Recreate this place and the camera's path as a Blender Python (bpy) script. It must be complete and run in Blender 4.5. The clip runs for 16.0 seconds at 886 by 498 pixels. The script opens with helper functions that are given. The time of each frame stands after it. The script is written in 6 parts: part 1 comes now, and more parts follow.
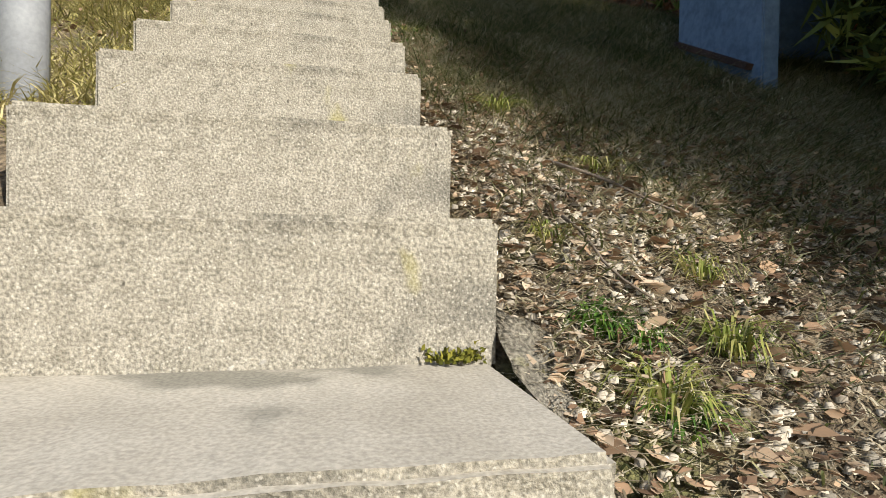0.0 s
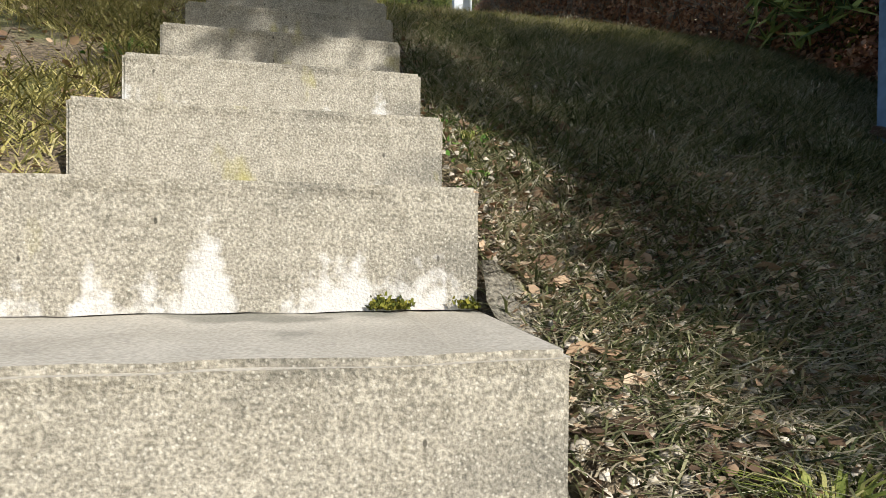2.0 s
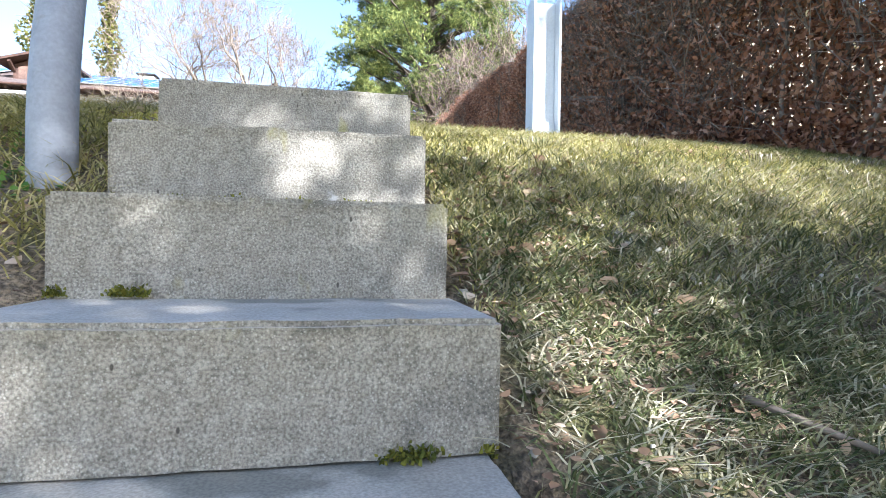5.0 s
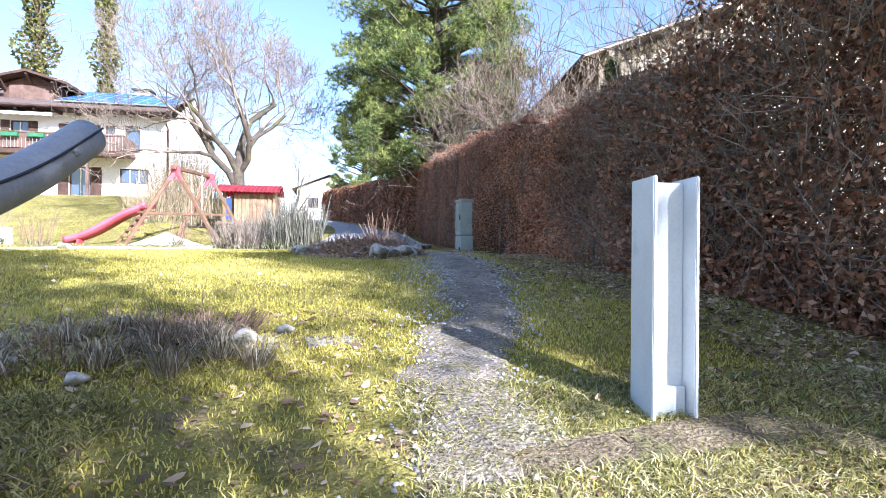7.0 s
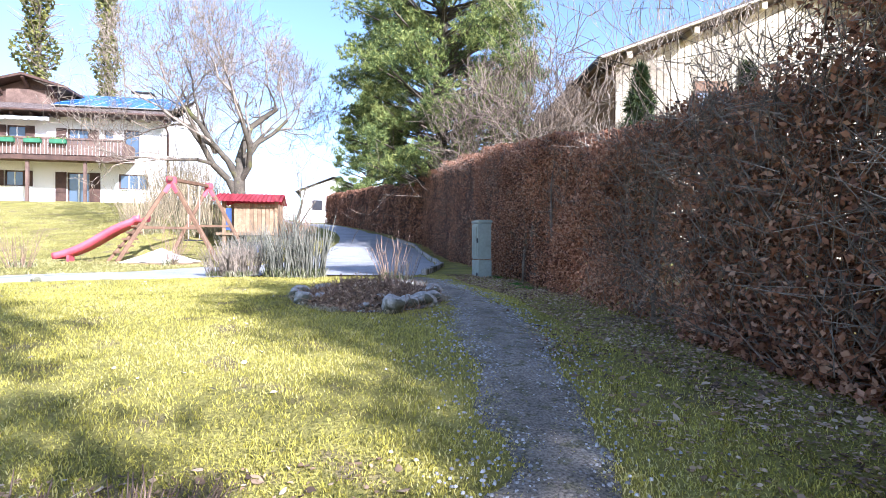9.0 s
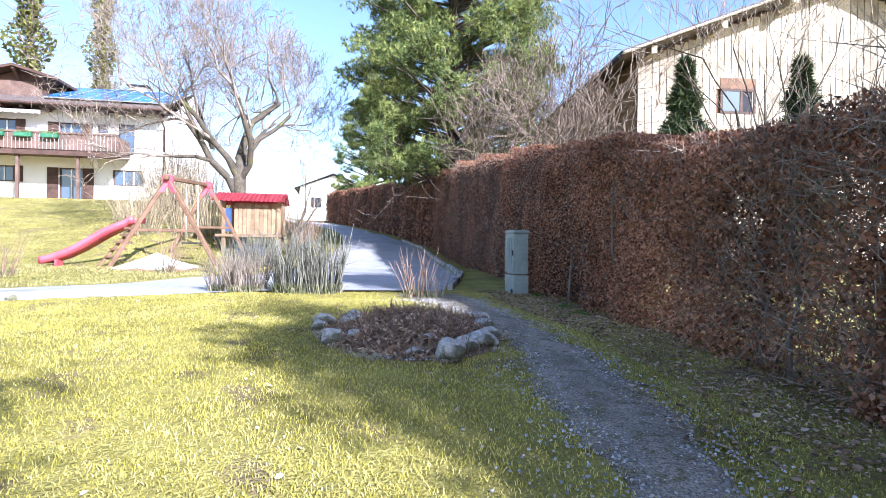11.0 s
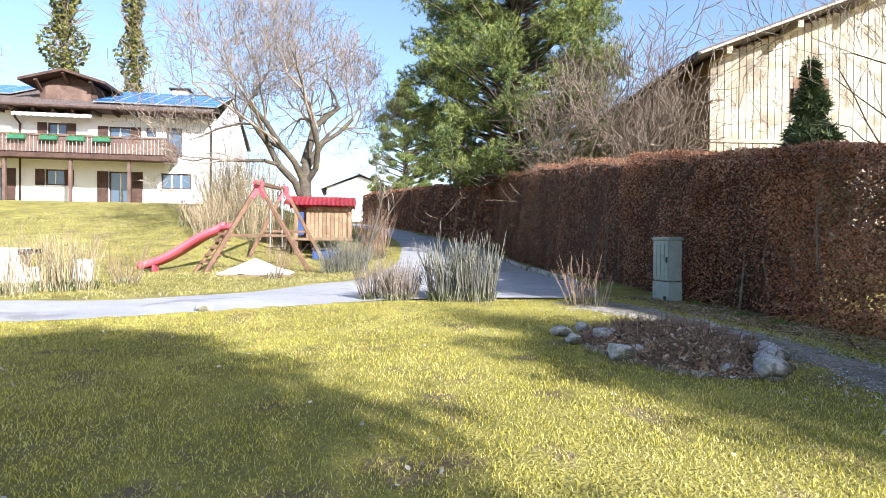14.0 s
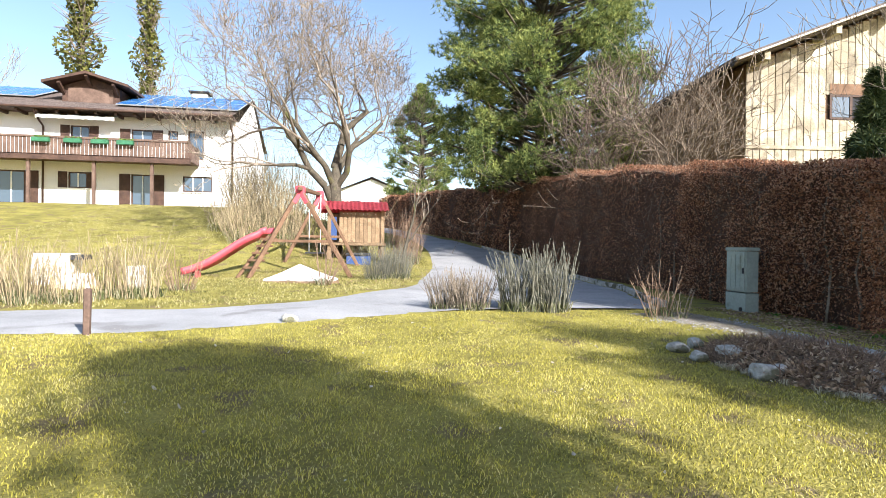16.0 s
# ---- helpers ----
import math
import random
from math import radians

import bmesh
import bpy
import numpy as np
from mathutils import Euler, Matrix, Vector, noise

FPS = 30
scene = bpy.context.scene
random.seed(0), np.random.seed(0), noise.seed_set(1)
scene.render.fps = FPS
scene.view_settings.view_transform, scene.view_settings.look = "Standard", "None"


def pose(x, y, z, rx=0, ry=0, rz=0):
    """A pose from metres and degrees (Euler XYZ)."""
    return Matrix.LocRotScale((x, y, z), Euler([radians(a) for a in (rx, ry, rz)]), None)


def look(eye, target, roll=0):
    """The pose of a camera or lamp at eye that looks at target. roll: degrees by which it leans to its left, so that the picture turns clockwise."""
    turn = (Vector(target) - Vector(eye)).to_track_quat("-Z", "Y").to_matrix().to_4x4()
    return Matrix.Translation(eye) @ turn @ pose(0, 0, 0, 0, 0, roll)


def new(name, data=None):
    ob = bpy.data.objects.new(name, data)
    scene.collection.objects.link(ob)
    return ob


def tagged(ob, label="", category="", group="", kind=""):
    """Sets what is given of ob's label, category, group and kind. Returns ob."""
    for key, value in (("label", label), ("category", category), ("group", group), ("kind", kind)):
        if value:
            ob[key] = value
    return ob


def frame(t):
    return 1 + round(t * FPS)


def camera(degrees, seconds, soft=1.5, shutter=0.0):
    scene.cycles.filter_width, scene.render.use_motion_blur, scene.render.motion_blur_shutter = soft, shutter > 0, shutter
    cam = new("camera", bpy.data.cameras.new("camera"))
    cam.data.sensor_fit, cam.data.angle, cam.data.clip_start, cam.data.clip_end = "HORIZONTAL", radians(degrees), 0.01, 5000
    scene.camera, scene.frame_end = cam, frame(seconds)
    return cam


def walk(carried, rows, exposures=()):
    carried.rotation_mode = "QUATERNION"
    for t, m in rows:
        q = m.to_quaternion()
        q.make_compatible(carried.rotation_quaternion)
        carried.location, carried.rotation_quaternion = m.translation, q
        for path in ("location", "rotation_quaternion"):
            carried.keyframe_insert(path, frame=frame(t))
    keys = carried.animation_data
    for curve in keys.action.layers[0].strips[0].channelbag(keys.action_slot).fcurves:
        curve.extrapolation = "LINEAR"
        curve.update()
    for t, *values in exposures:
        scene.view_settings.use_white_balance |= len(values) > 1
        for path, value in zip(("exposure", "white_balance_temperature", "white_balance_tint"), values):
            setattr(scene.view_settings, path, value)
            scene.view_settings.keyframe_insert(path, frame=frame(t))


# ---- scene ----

# camera and walk
cam = camera(77.65, 16.0, soft=0.8)
PATH = [
    (0, pose(0.147, -1.081, -2.992, 89.34, -1.02, -12.23)),
    (0.5, pose(0.162, -0.761, -2.828, 89.47, -0.99, -11.63)),
    (1, pose(0.152, -0.520, -2.655, 89.05, -1.24, -12.01)),
    (1.5, pose(0.157, -0.198, -2.460, 89.56, -0.96, -11.47)),
    (2, pose(0.131, 0.125, -2.242, 89.38, -0.66, -12.07)),
    (2.5, pose(0.130, 0.391, -2.042, 89.27, -0.67, -11.59)),
    (3, pose(0.114, 0.709, -1.859, 89.23, -1.00, -11.43)),
    (3.5, pose(0.114, 1.011, -1.665, 89.62, -0.75, -11.54)),
    (4, pose(0.126, 1.316, -1.465, 89.75, -0.80, -11.29)),
    (4.5, pose(0.127, 1.563, -1.249, 89.77, -0.38, -11.93)),
    (5, pose(0.142, 1.897, -1.020, 89.96, -0.95, -11.43)),
    (5.2, pose(0.122, 2.044, -0.893, 90.44, -0.87, -11.84)),
    (7.3, pose(0.264, 3.272, 0.162, 89.82, -0.49, -10.85)),
    (7.5, pose(0.299, 3.369, 0.182, 89.60, -0.56, -10.75)),
    (8, pose(0.317, 3.568, 0.299, 89.63, -0.51, -10.81)),
    (8.5, pose(0.283, 3.783, 0.443, 89.63, -0.31, -10.51)),
    (9, pose(0.196, 4.026, 0.537, 89.89, -0.30, -10.62)),
    (11.3, pose(-0.176, 5.153, 0.771, 89.55, -0.76, -10.99)),
    (11.5, pose(-0.230, 5.198, 0.773, 89.67, -0.51, -10.94)),
    (12, pose(-0.460, 5.255, 0.768, 89.83, -0.22, -10.67)),
    (12.5, pose(-0.831, 5.315, 0.771, 89.94, -0.50, -10.50)),
    (13, pose(-1.272, 5.343, 0.816, 89.51, -0.38, -10.34)),
    (13.5, pose(-1.711, 5.352, 0.847, 89.84, -0.49, -10.38)),
    (14, pose(-2.132, 5.427, 0.865, 89.44, -0.44, -10.19)),
    (14.5, pose(-2.516, 5.450, 0.893, 89.52, -0.48, -10.05)),
    (15, pose(-2.774, 5.530, 0.906, 89.91, -0.30, -9.79)),
    (15.5, pose(-2.965, 5.619, 0.950, 89.58, -0.18, -9.65)),
    (16, pose(-3.093, 5.678, 0.956, 89.67, -0.70, -9.92)),
]
walk(cam, PATH, [(0, 0.5, 6650, 10), (1.5, 0.5, 6500, 10), (2.5, 0.6, 6450, 10), (3.5, 1.15, 6200, 10), (4, 1.75, 5900, 11), (4.5, 2.15, 5750, 12), (5.2, 2.15, 5650, 14), (7.3, 1.78, 5500, 18), (9, 1.78, 5450, 18), (12, 1.73, 5450, 18), (14, 1.47, 6000, 13), (16, 1.35, 6350, 10)])

# world, sun
SUN_ELEV, SUN_FROM = radians(31), (0.50, -0.87)
world = bpy.data.worlds.new("world")
scene.world = world
world.use_nodes = True
wn = world.node_tree
sky = wn.nodes.new("ShaderNodeTexSky")
sky.sky_type, sky.sun_disc = "NISHITA", False
sky.sun_elevation = SUN_ELEV
sky.sun_rotation = math.atan2(SUN_FROM[0], SUN_FROM[1])
wn.links.new(sky.outputs[0], wn.nodes["Background"].inputs[0])
wn.nodes["Background"].inputs[1].default_value = 0.105
sun = new("sun", bpy.data.lights.new("sun", "SUN"))
sun.data.energy, sun.data.angle, sun.data.color = 5.0, radians(0.55), (1.0, 0.97, 0.925)
sun.matrix_world = look((SUN_FROM[0] * 40, SUN_FROM[1] * 40, 25), (0, 0, 25 - 40 * math.tan(SUN_ELEV) * math.hypot(*SUN_FROM)))

# materials
def mat(name, c1, c2, scale=8.0, rough=0.85, bump=0.3, metal=0.0, rnd=0.0, fine=None, c3=None, c3_at=0.62, c3_scale=3.0, dist=0.01, spec=0.3, trans=0.0, grain=(0.8, 1.18), orand=0.0):
    """Colour between c1 and c2 by noise at two scales, blotches of c3, relief, and a random change per island."""
    m = bpy.data.materials.new(name)
    m.use_nodes = True
    t = m.node_tree
    b = t.nodes["Principled BSDF"]
    co = t.nodes.new("ShaderNodeTexCoord")
    n1 = t.nodes.new("ShaderNodeTexNoise")
    n1.inputs["Scale"].default_value, n1.inputs["Detail"].default_value, n1.inputs["Roughness"].default_value = scale, 8, 0.65
    t.links.new(co.outputs["Object"], n1.inputs["Vector"])
    mx = t.nodes.new("ShaderNodeMix")
    mx.data_type = "RGBA"
    mx.inputs["A"].default_value, mx.inputs["B"].default_value = (*c1, 1), (*c2, 1)
    rp = t.nodes.new("ShaderNodeMapRange")
    rp.inputs[1].default_value, rp.inputs[2].default_value = 0.32, 0.68
    t.links.new(n1.outputs["Fac"], rp.inputs[0])
    t.links.new(rp.outputs[0], mx.inputs["Factor"])
    col = mx.outputs["Result"]
    n2 = t.nodes.new("ShaderNodeTexNoise")
    n2.inputs["Scale"].default_value, n2.inputs["Detail"].default_value = fine or scale * 9, 6
    t.links.new(co.outputs["Object"], n2.inputs["Vector"])
    if c3:
        n3 = t.nodes.new("ShaderNodeTexNoise")
        n3.inputs["Scale"].default_value, n3.inputs["Detail"].default_value = c3_scale, 7
        t.links.new(co.outputs["Object"], n3.inputs["Vector"])
        r3 = t.nodes.new("ShaderNodeMapRange")
        r3.inputs[1].default_value, r3.inputs[2].default_value = c3_at, c3_at + 0.08
        t.links.new(n3.outputs["Fac"], r3.inputs[0])
        m3 = t.nodes.new("ShaderNodeMix")
        m3.data_type = "RGBA"
        t.links.new(col, m3.inputs["A"])
        m3.inputs["B"].default_value = (*c3, 1)
        t.links.new(r3.outputs[0], m3.inputs["Factor"])
        col = m3.outputs["Result"]
    # grain
    g = t.nodes.new("ShaderNodeMapRange")
    g.inputs[1].default_value, g.inputs[2].default_value, g.inputs[3].default_value, g.inputs[4].default_value = 0.34, 0.66, *grain
    t.links.new(n2.outputs["Fac"], g.inputs[0])
    val = g.outputs[0]
    if rnd:
        geo = t.nodes.new("ShaderNodeNewGeometry")
        rr = t.nodes.new("ShaderNodeMapRange")
        rr.inputs[3].default_value, rr.inputs[4].default_value = 1 - rnd, 1 + rnd
        t.links.new(geo.outputs["Random Per Island"], rr.inputs[0])
        mu = t.nodes.new("ShaderNodeMath")
        mu.operation = "MULTIPLY"
        t.links.new(val, mu.inputs[0])
        t.links.new(rr.outputs[0], mu.inputs[1])
        val = mu.outputs[0]
    if orand:
        oi = t.nodes.new("ShaderNodeObjectInfo")
        ro = t.nodes.new("ShaderNodeMapRange")
        ro.inputs[3].default_value, ro.inputs[4].default_value = 1 - orand, 1 + orand
        t.links.new(oi.outputs["Random"], ro.inputs[0])
        mo = t.nodes.new("ShaderNodeMath")
        mo.operation = "MULTIPLY"
        t.links.new(val, mo.inputs[0])
        t.links.new(ro.outputs[0], mo.inputs[1])
        val = mo.outputs[0]
    vm = t.nodes.new("ShaderNodeVectorMath")
    vm.operation = "SCALE"
    t.links.new(col, vm.inputs[0])
    t.links.new(val, vm.inputs["Scale"])
    t.links.new(vm.outputs[0], b.inputs["Base Color"])
    b.inputs["Roughness"].default_value, b.inputs["Metallic"].default_value = rough, metal
    b.inputs["Specular IOR Level"].default_value = spec
    if bump:
        bp = t.nodes.new("ShaderNodeBump")
        bp.inputs["Strength"].default_value, bp.inputs["Distance"].default_value = bump, dist
        t.links.new(n2.outputs["Fac"], bp.inputs["Height"])
        t.links.new(bp.outputs[0], b.inputs["Normal"])
    if trans:
        tr = t.nodes.new("ShaderNodeBsdfTranslucent")
        t.links.new(vm.outputs[0], tr.inputs[0])
        ms = t.nodes.new("ShaderNodeMixShader")
        ms.inputs[0].default_value = trans
        t.links.new(b.outputs[0], ms.inputs[1])
        t.links.new(tr.outputs[0], ms.inputs[2])
        t.links.new(ms.outputs[0], t.nodes["Material Output"].inputs[0])
    return m


def island_mat(name, cols, rough=0.75, trans=0.25, soft_scale=2.0):
    """Each island (leaf, blade) takes its colour from a ramp."""
    m = bpy.data.materials.new(name)
    m.use_nodes = True
    t = m.node_tree
    b = t.nodes["Principled BSDF"]
    geo = t.nodes.new("ShaderNodeNewGeometry")
    rp = t.nodes.new("ShaderNodeValToRGB")
    rp.color_ramp.elements[0].color, rp.color_ramp.elements[1].color = (*cols[0], 1), (*cols[-1], 1)
    for i, c in enumerate(cols[1:-1]):
        rp.color_ramp.elements.new((i + 1) / (len(cols) - 1)).color = (*c, 1)
    no = t.nodes.new("ShaderNodeTexNoise")
    no.inputs["Scale"].default_value, no.inputs["Detail"].default_value = soft_scale, 4
    co = t.nodes.new("ShaderNodeTexCoord")
    t.links.new(co.outputs["Object"], no.inputs["Vector"])
    ma = t.nodes.new("ShaderNodeMath")
    ma.operation = "MULTIPLY_ADD"
    t.links.new(no.outputs["Fac"], ma.inputs[0])
    ma.inputs[1].default_value, ma.inputs[2].default_value = 1.2, -0.6
    ad = t.nodes.new("ShaderNodeMath")
    ad.operation = "ADD"
    ad.use_clamp = True
    t.links.new(geo.outputs["Random Per Island"], ad.inputs[0])
    t.links.new(ma.outputs[0], ad.inputs[1])
    t.links.new(ad.outputs[0], rp.inputs[0])
    t.links.new(rp.outputs[0], b.inputs["Base Color"])
    b.inputs["Roughness"].default_value = rough
    b.inputs["Specular IOR Level"].default_value = 0.25
    tr = t.nodes.new("ShaderNodeBsdfTranslucent")
    t.links.new(rp.outputs[0], tr.inputs[0])
    ms = t.nodes.new("ShaderNodeMixShader")
    ms.inputs[0].default_value = trans
    t.links.new(b.outputs[0], ms.inputs[1])
    t.links.new(tr.outputs[0], ms.inputs[2])
    t.links.new(ms.outputs[0], t.nodes["Material Output"].inputs[0])
    return m


def concrete_mat(name, bloom):
    """Cast concrete: fine pale grains, grey weathering, chalky bloom near the foot of each step, yellow lichen."""
    m = mat(name, (0.225, 0.205, 0.16), (0.35, 0.322, 0.26), 30, 0.92, 0.8, fine=210, c3=(0.185, 0.172, 0.14), c3_at=0.52, c3_scale=3.2, dist=0.004, grain=(0.58, 1.32))
    t = m.node_tree
    b = t.nodes["Principled BSDF"]
    old = b.inputs["Base Color"].links[0].from_socket
    co = t.nodes["Texture Coordinate"]
    # pale pebbles in the mix
    vo = t.nodes.new("ShaderNodeTexVoronoi")
    vo.inputs["Scale"].default_value = 150
    vo.inputs["Randomness"].default_value = 1.0
    t.links.new(co.outputs["Object"], vo.inputs["Vector"])
    vr = t.nodes.new("ShaderNodeMapRange")
    vr.inputs[1].default_value, vr.inputs[2].default_value, vr.inputs[3].default_value, vr.inputs[4].default_value = 0.12, 0.30, 0.5, 0.0
    t.links.new(vo.outputs["Distance"], vr.inputs[0])
    a = t.nodes.new("ShaderNodeMix")
    a.data_type = "RGBA"
    t.links.new(old, a.inputs["A"])
    a.inputs["B"].default_value = (0.56, 0.53, 0.45, 1)
    t.links.new(vr.outputs[0], a.inputs["Factor"])
    # chalk bloom: streaks rising from the foot (z of each block starts at its own origin)
    sp = t.nodes.new("ShaderNodeSeparateXYZ")
    t.links.new(co.outputs["Object"], sp.inputs[0])
    oi = t.nodes.new("ShaderNodeObjectInfo")
    wn_ = t.nodes.new("ShaderNodeTexNoise")
    wn_.noise_dimensions = "2D"
    wn_.inputs["Scale"].default_value, wn_.inputs["Detail"].default_value = 9, 6
    cb = t.nodes.new("ShaderNodeCombineXYZ")
    t.links.new(sp.outputs["X"], cb.inputs["X"])
    off = t.nodes.new("ShaderNodeMath")
    off.operation = "MULTIPLY"
    off.inputs[1].default_value = 37
    t.links.new(oi.outputs["Random"], off.inputs[0])
    t.links.new(off.outputs[0], cb.inputs["Y"])
    t.links.new(cb.outputs[0], wn_.inputs["Vector"])
    h = t.nodes.new("ShaderNodeMath")
    h.operation = "MULTIPLY_ADD"
    h.inputs[1].default_value, h.inputs[2].default_value = 0.48, bloom
    t.links.new(wn_.outputs["Fac"], h.inputs[0])
    d = t.nodes.new("ShaderNodeMath")
    d.operation = "SUBTRACT"
    t.links.new(h.outputs[0], d.inputs[0])
    t.links.new(sp.outputs["Z"], d.inputs[1])
    n5 = t.nodes.new("ShaderNodeTexNoise")
    n5.inputs["Scale"].default_value, n5.inputs["Detail"].default_value = 42, 7
    t.links.new(co.outputs["Object"], n5.inputs["Vector"])
    d2 = t.nodes.new("ShaderNodeMath")
    d2.operation = "MULTIPLY_ADD"
    d2.inputs[1].default_value = 0.19
    t.links.new(n5.outputs["Fac"], d2.inputs[0])
    t.links.new(d.outputs[0], d2.inputs[2])
    r = t.nodes.new("ShaderNodeMapRange")
    r.inputs[1].default_value, r.inputs[2].default_value, r.inputs[4].default_value = 0.08, 0.135, 0.7
    t.links.new(d2.outputs[0], r.inputs[0])
    w = t.nodes.new("ShaderNodeMix")
    w.data_type = "RGBA"
    t.links.new(a.outputs["Result"], w.inputs["A"])
    w.inputs["B"].default_value = (0.58, 0.565, 0.535, 1)
    t.links.new(r.outputs[0], w.inputs["Factor"])
    # lichen
    n6 = t.nodes.new("ShaderNodeTexNoise")
    n6.inputs["Scale"].default_value, n6.inputs["Detail"].default_value = 4.2, 8
    va = t.nodes.new("ShaderNodeVectorMath")
    t.links.new(co.outputs["Object"], va.inputs[0])
    t.links.new(cb.outputs[0], va.inputs[1])
    t.links.new(va.outputs[0], n6.inputs["Vector"])
    r6 = t.nodes.new("ShaderNodeMapRange")
    r6.inputs[1].default_value, r6.inputs[2].default_value, r6.inputs[4].default_value = 0.64, 0.74, 0.6
    t.links.new(n6.outputs["Fac"], r6.inputs[0])
    l6 = t.nodes.new("ShaderNodeMix")
    l6.data_type = "RGBA"
    t.links.new(w.outputs["Result"], l6.inputs["A"])
    l6.inputs["B"].default_value = (0.30, 0.27, 0.06, 1)
    t.links.new(r6.outputs[0], l6.inputs["Factor"])
    # dark blowholes
    v7 = t.nodes.new("ShaderNodeTexVoronoi")
    v7.inputs["Scale"].default_value = 13
    t.links.new(va.outputs[0], v7.inputs["Vector"])
    r7 = t.nodes.new("ShaderNodeMapRange")
    r7.inputs[1].default_value, r7.inputs[2].default_value, r7.inputs[3].default_value, r7.inputs[4].default_value = 0.055, 0.085, 0.85, 0.0
    t.links.new(v7.outputs["Distance"], r7.inputs[0])
    n7 = t.nodes.new("ShaderNodeMath")
    n7.operation = "GREATER_THAN"
    n7.inputs[1].default_value = 0.52
    t.links.new(n6.outputs["Fac"], n7.inputs[0])
    m7 = t.nodes.new("ShaderNodeMath")
    m7.operation = "MULTIPLY"
    t.links.new(r7.outputs[0], m7.inputs[0])
    t.links.new(n7.outputs[0], m7.inputs[1])
    h7 = t.nodes.new("ShaderNodeMix")
    h7.data_type = "RGBA"
    t.links.new(l6.outputs["Result"], h7.inputs["A"])
    h7.inputs["B"].default_value = (0.05, 0.045, 0.035, 1)
    t.links.new(m7.outputs[0], h7.inputs["Factor"])
    t.links.new(h7.outputs["Result"], b.inputs["Base Color"])
    return m


M_CONC = concrete_mat("weathered_concrete", -0.31)
M_BLOOM = concrete_mat("lime_stained_concrete", -0.205)
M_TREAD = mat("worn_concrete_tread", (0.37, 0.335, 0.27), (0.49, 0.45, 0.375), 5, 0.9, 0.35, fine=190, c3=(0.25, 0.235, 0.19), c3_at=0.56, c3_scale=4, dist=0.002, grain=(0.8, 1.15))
M_SOIL = mat("turf_soil", (0.17, 0.15, 0.045), (0.36, 0.31, 0.085), 1.3, 0.95, 1.0, fine=60, c3=(0.20, 0.155, 0.08), c3_at=0.57, c3_scale=2.3, dist=0.03, spec=0.1)
M_DIRT = mat("trodden_gravel", (0.16, 0.135, 0.105), (0.33, 0.285, 0.23), 3, 0.95, 1.0, fine=90, c3=(0.17, 0.15, 0.09), c3_at=0.54, c3_scale=13, dist=0.015, spec=0.15, grain=(0.5, 1.4))
M_GRAVEL = mat("grey_gravel", (0.22, 0.21, 0.20), (0.50, 0.48, 0.46), 9, 0.9, 0.3, rnd=0.45)
M_ROAD = mat("pale_asphalt", (0.26, 0.257, 0.26), (0.37, 0.362, 0.365), 0.9, 0.9, 0.5, fine=160, c3=(0.22, 0.21, 0.21), c3_at=0.6, c3_scale=1.2, dist=0.004, spec=0.2)
M_GRASS = island_mat("lawn_blades", [(0.15, 0.135, 0.04), (0.42, 0.365, 0.06), (0.60, 0.52, 0.10), (0.68, 0.59, 0.25)], 0.8, 0.3, 0.9)
M_BANKTOP = island_mat("bank_top_blades", [(0.10, 0.11, 0.035), (0.26, 0.25, 0.08), (0.48, 0.43, 0.16), (0.66, 0.59, 0.36)], 0.8, 0.3, 1.5)
M_FIR = island_mat("fir_needles", [(0.012, 0.025, 0.012), (0.03, 0.05, 0.02), (0.06, 0.085, 0.03), (0.10, 0.12, 0.04)], 0.7, 0.1, 0.8)
M_MEADOW = island_mat("rough_winter_grass", [(0.10, 0.10, 0.03), (0.25, 0.23, 0.07), (0.42, 0.37, 0.13), (0.55, 0.48, 0.25)], 0.8, 0.25, 0.6)
M_STRAW = island_mat("dry_grass", [(0.05, 0.065, 0.025), (0.13, 0.15, 0.055), (0.29, 0.275, 0.15), (0.56, 0.51, 0.36)], 0.8, 0.25)
M_CHAFF = island_mat("dry_straw", [(0.14, 0.11, 0.07), (0.30, 0.25, 0.16), (0.48, 0.42, 0.29), (0.62, 0.56, 0.42)], 0.8, 0.2)
M_TUFT = island_mat("tuft_blades", [(0.10, 0.14, 0.03), (0.24, 0.28, 0.06), (0.42, 0.40, 0.13), (0.58, 0.50, 0.26)], 0.7, 0.3)
M_PALELEAF = island_mat("bleached_leaves", [(0.30, 0.24, 0.17), (0.52, 0.46, 0.37), (0.72, 0.68, 0.60)], 0.8, 0.2)
M_HEDGE = island_mat("beech_leaves", [(0.10, 0.048, 0.032), (0.30, 0.14, 0.078), (0.48, 0.235, 0.13), (0.68, 0.43, 0.28)], 0.5, 0.5)
M_LITTER = island_mat("fallen_leaves", [(0.10, 0.065, 0.042), (0.24, 0.15, 0.09), (0.40, 0.27, 0.165), (0.60, 0.47, 0.33)], 0.8, 0.15)
M_PINE = island_mat("pine_needles", [(0.03, 0.055, 0.022), (0.10, 0.14, 0.042), (0.21, 0.25, 0.065), (0.38, 0.40, 0.12)], 0.7, 0.15, 0.8)
M_IVY = island_mat("ivy_leaves", [(0.05, 0.06, 0.015), (0.12, 0.12, 0.03), (0.2, 0.19, 0.05)], 0.7, 0.2)
M_GREEN = island_mat("green_leaves", [(0.05, 0.12, 0.02), (0.09, 0.19, 0.03), (0.16, 0.26, 0.04)], 0.6, 0.3)
M_MOSS = island_mat("moss", [(0.06, 0.07, 0.01), (0.14, 0.14, 0.02), (0.22, 0.2, 0.03)], 0.9, 0.1)
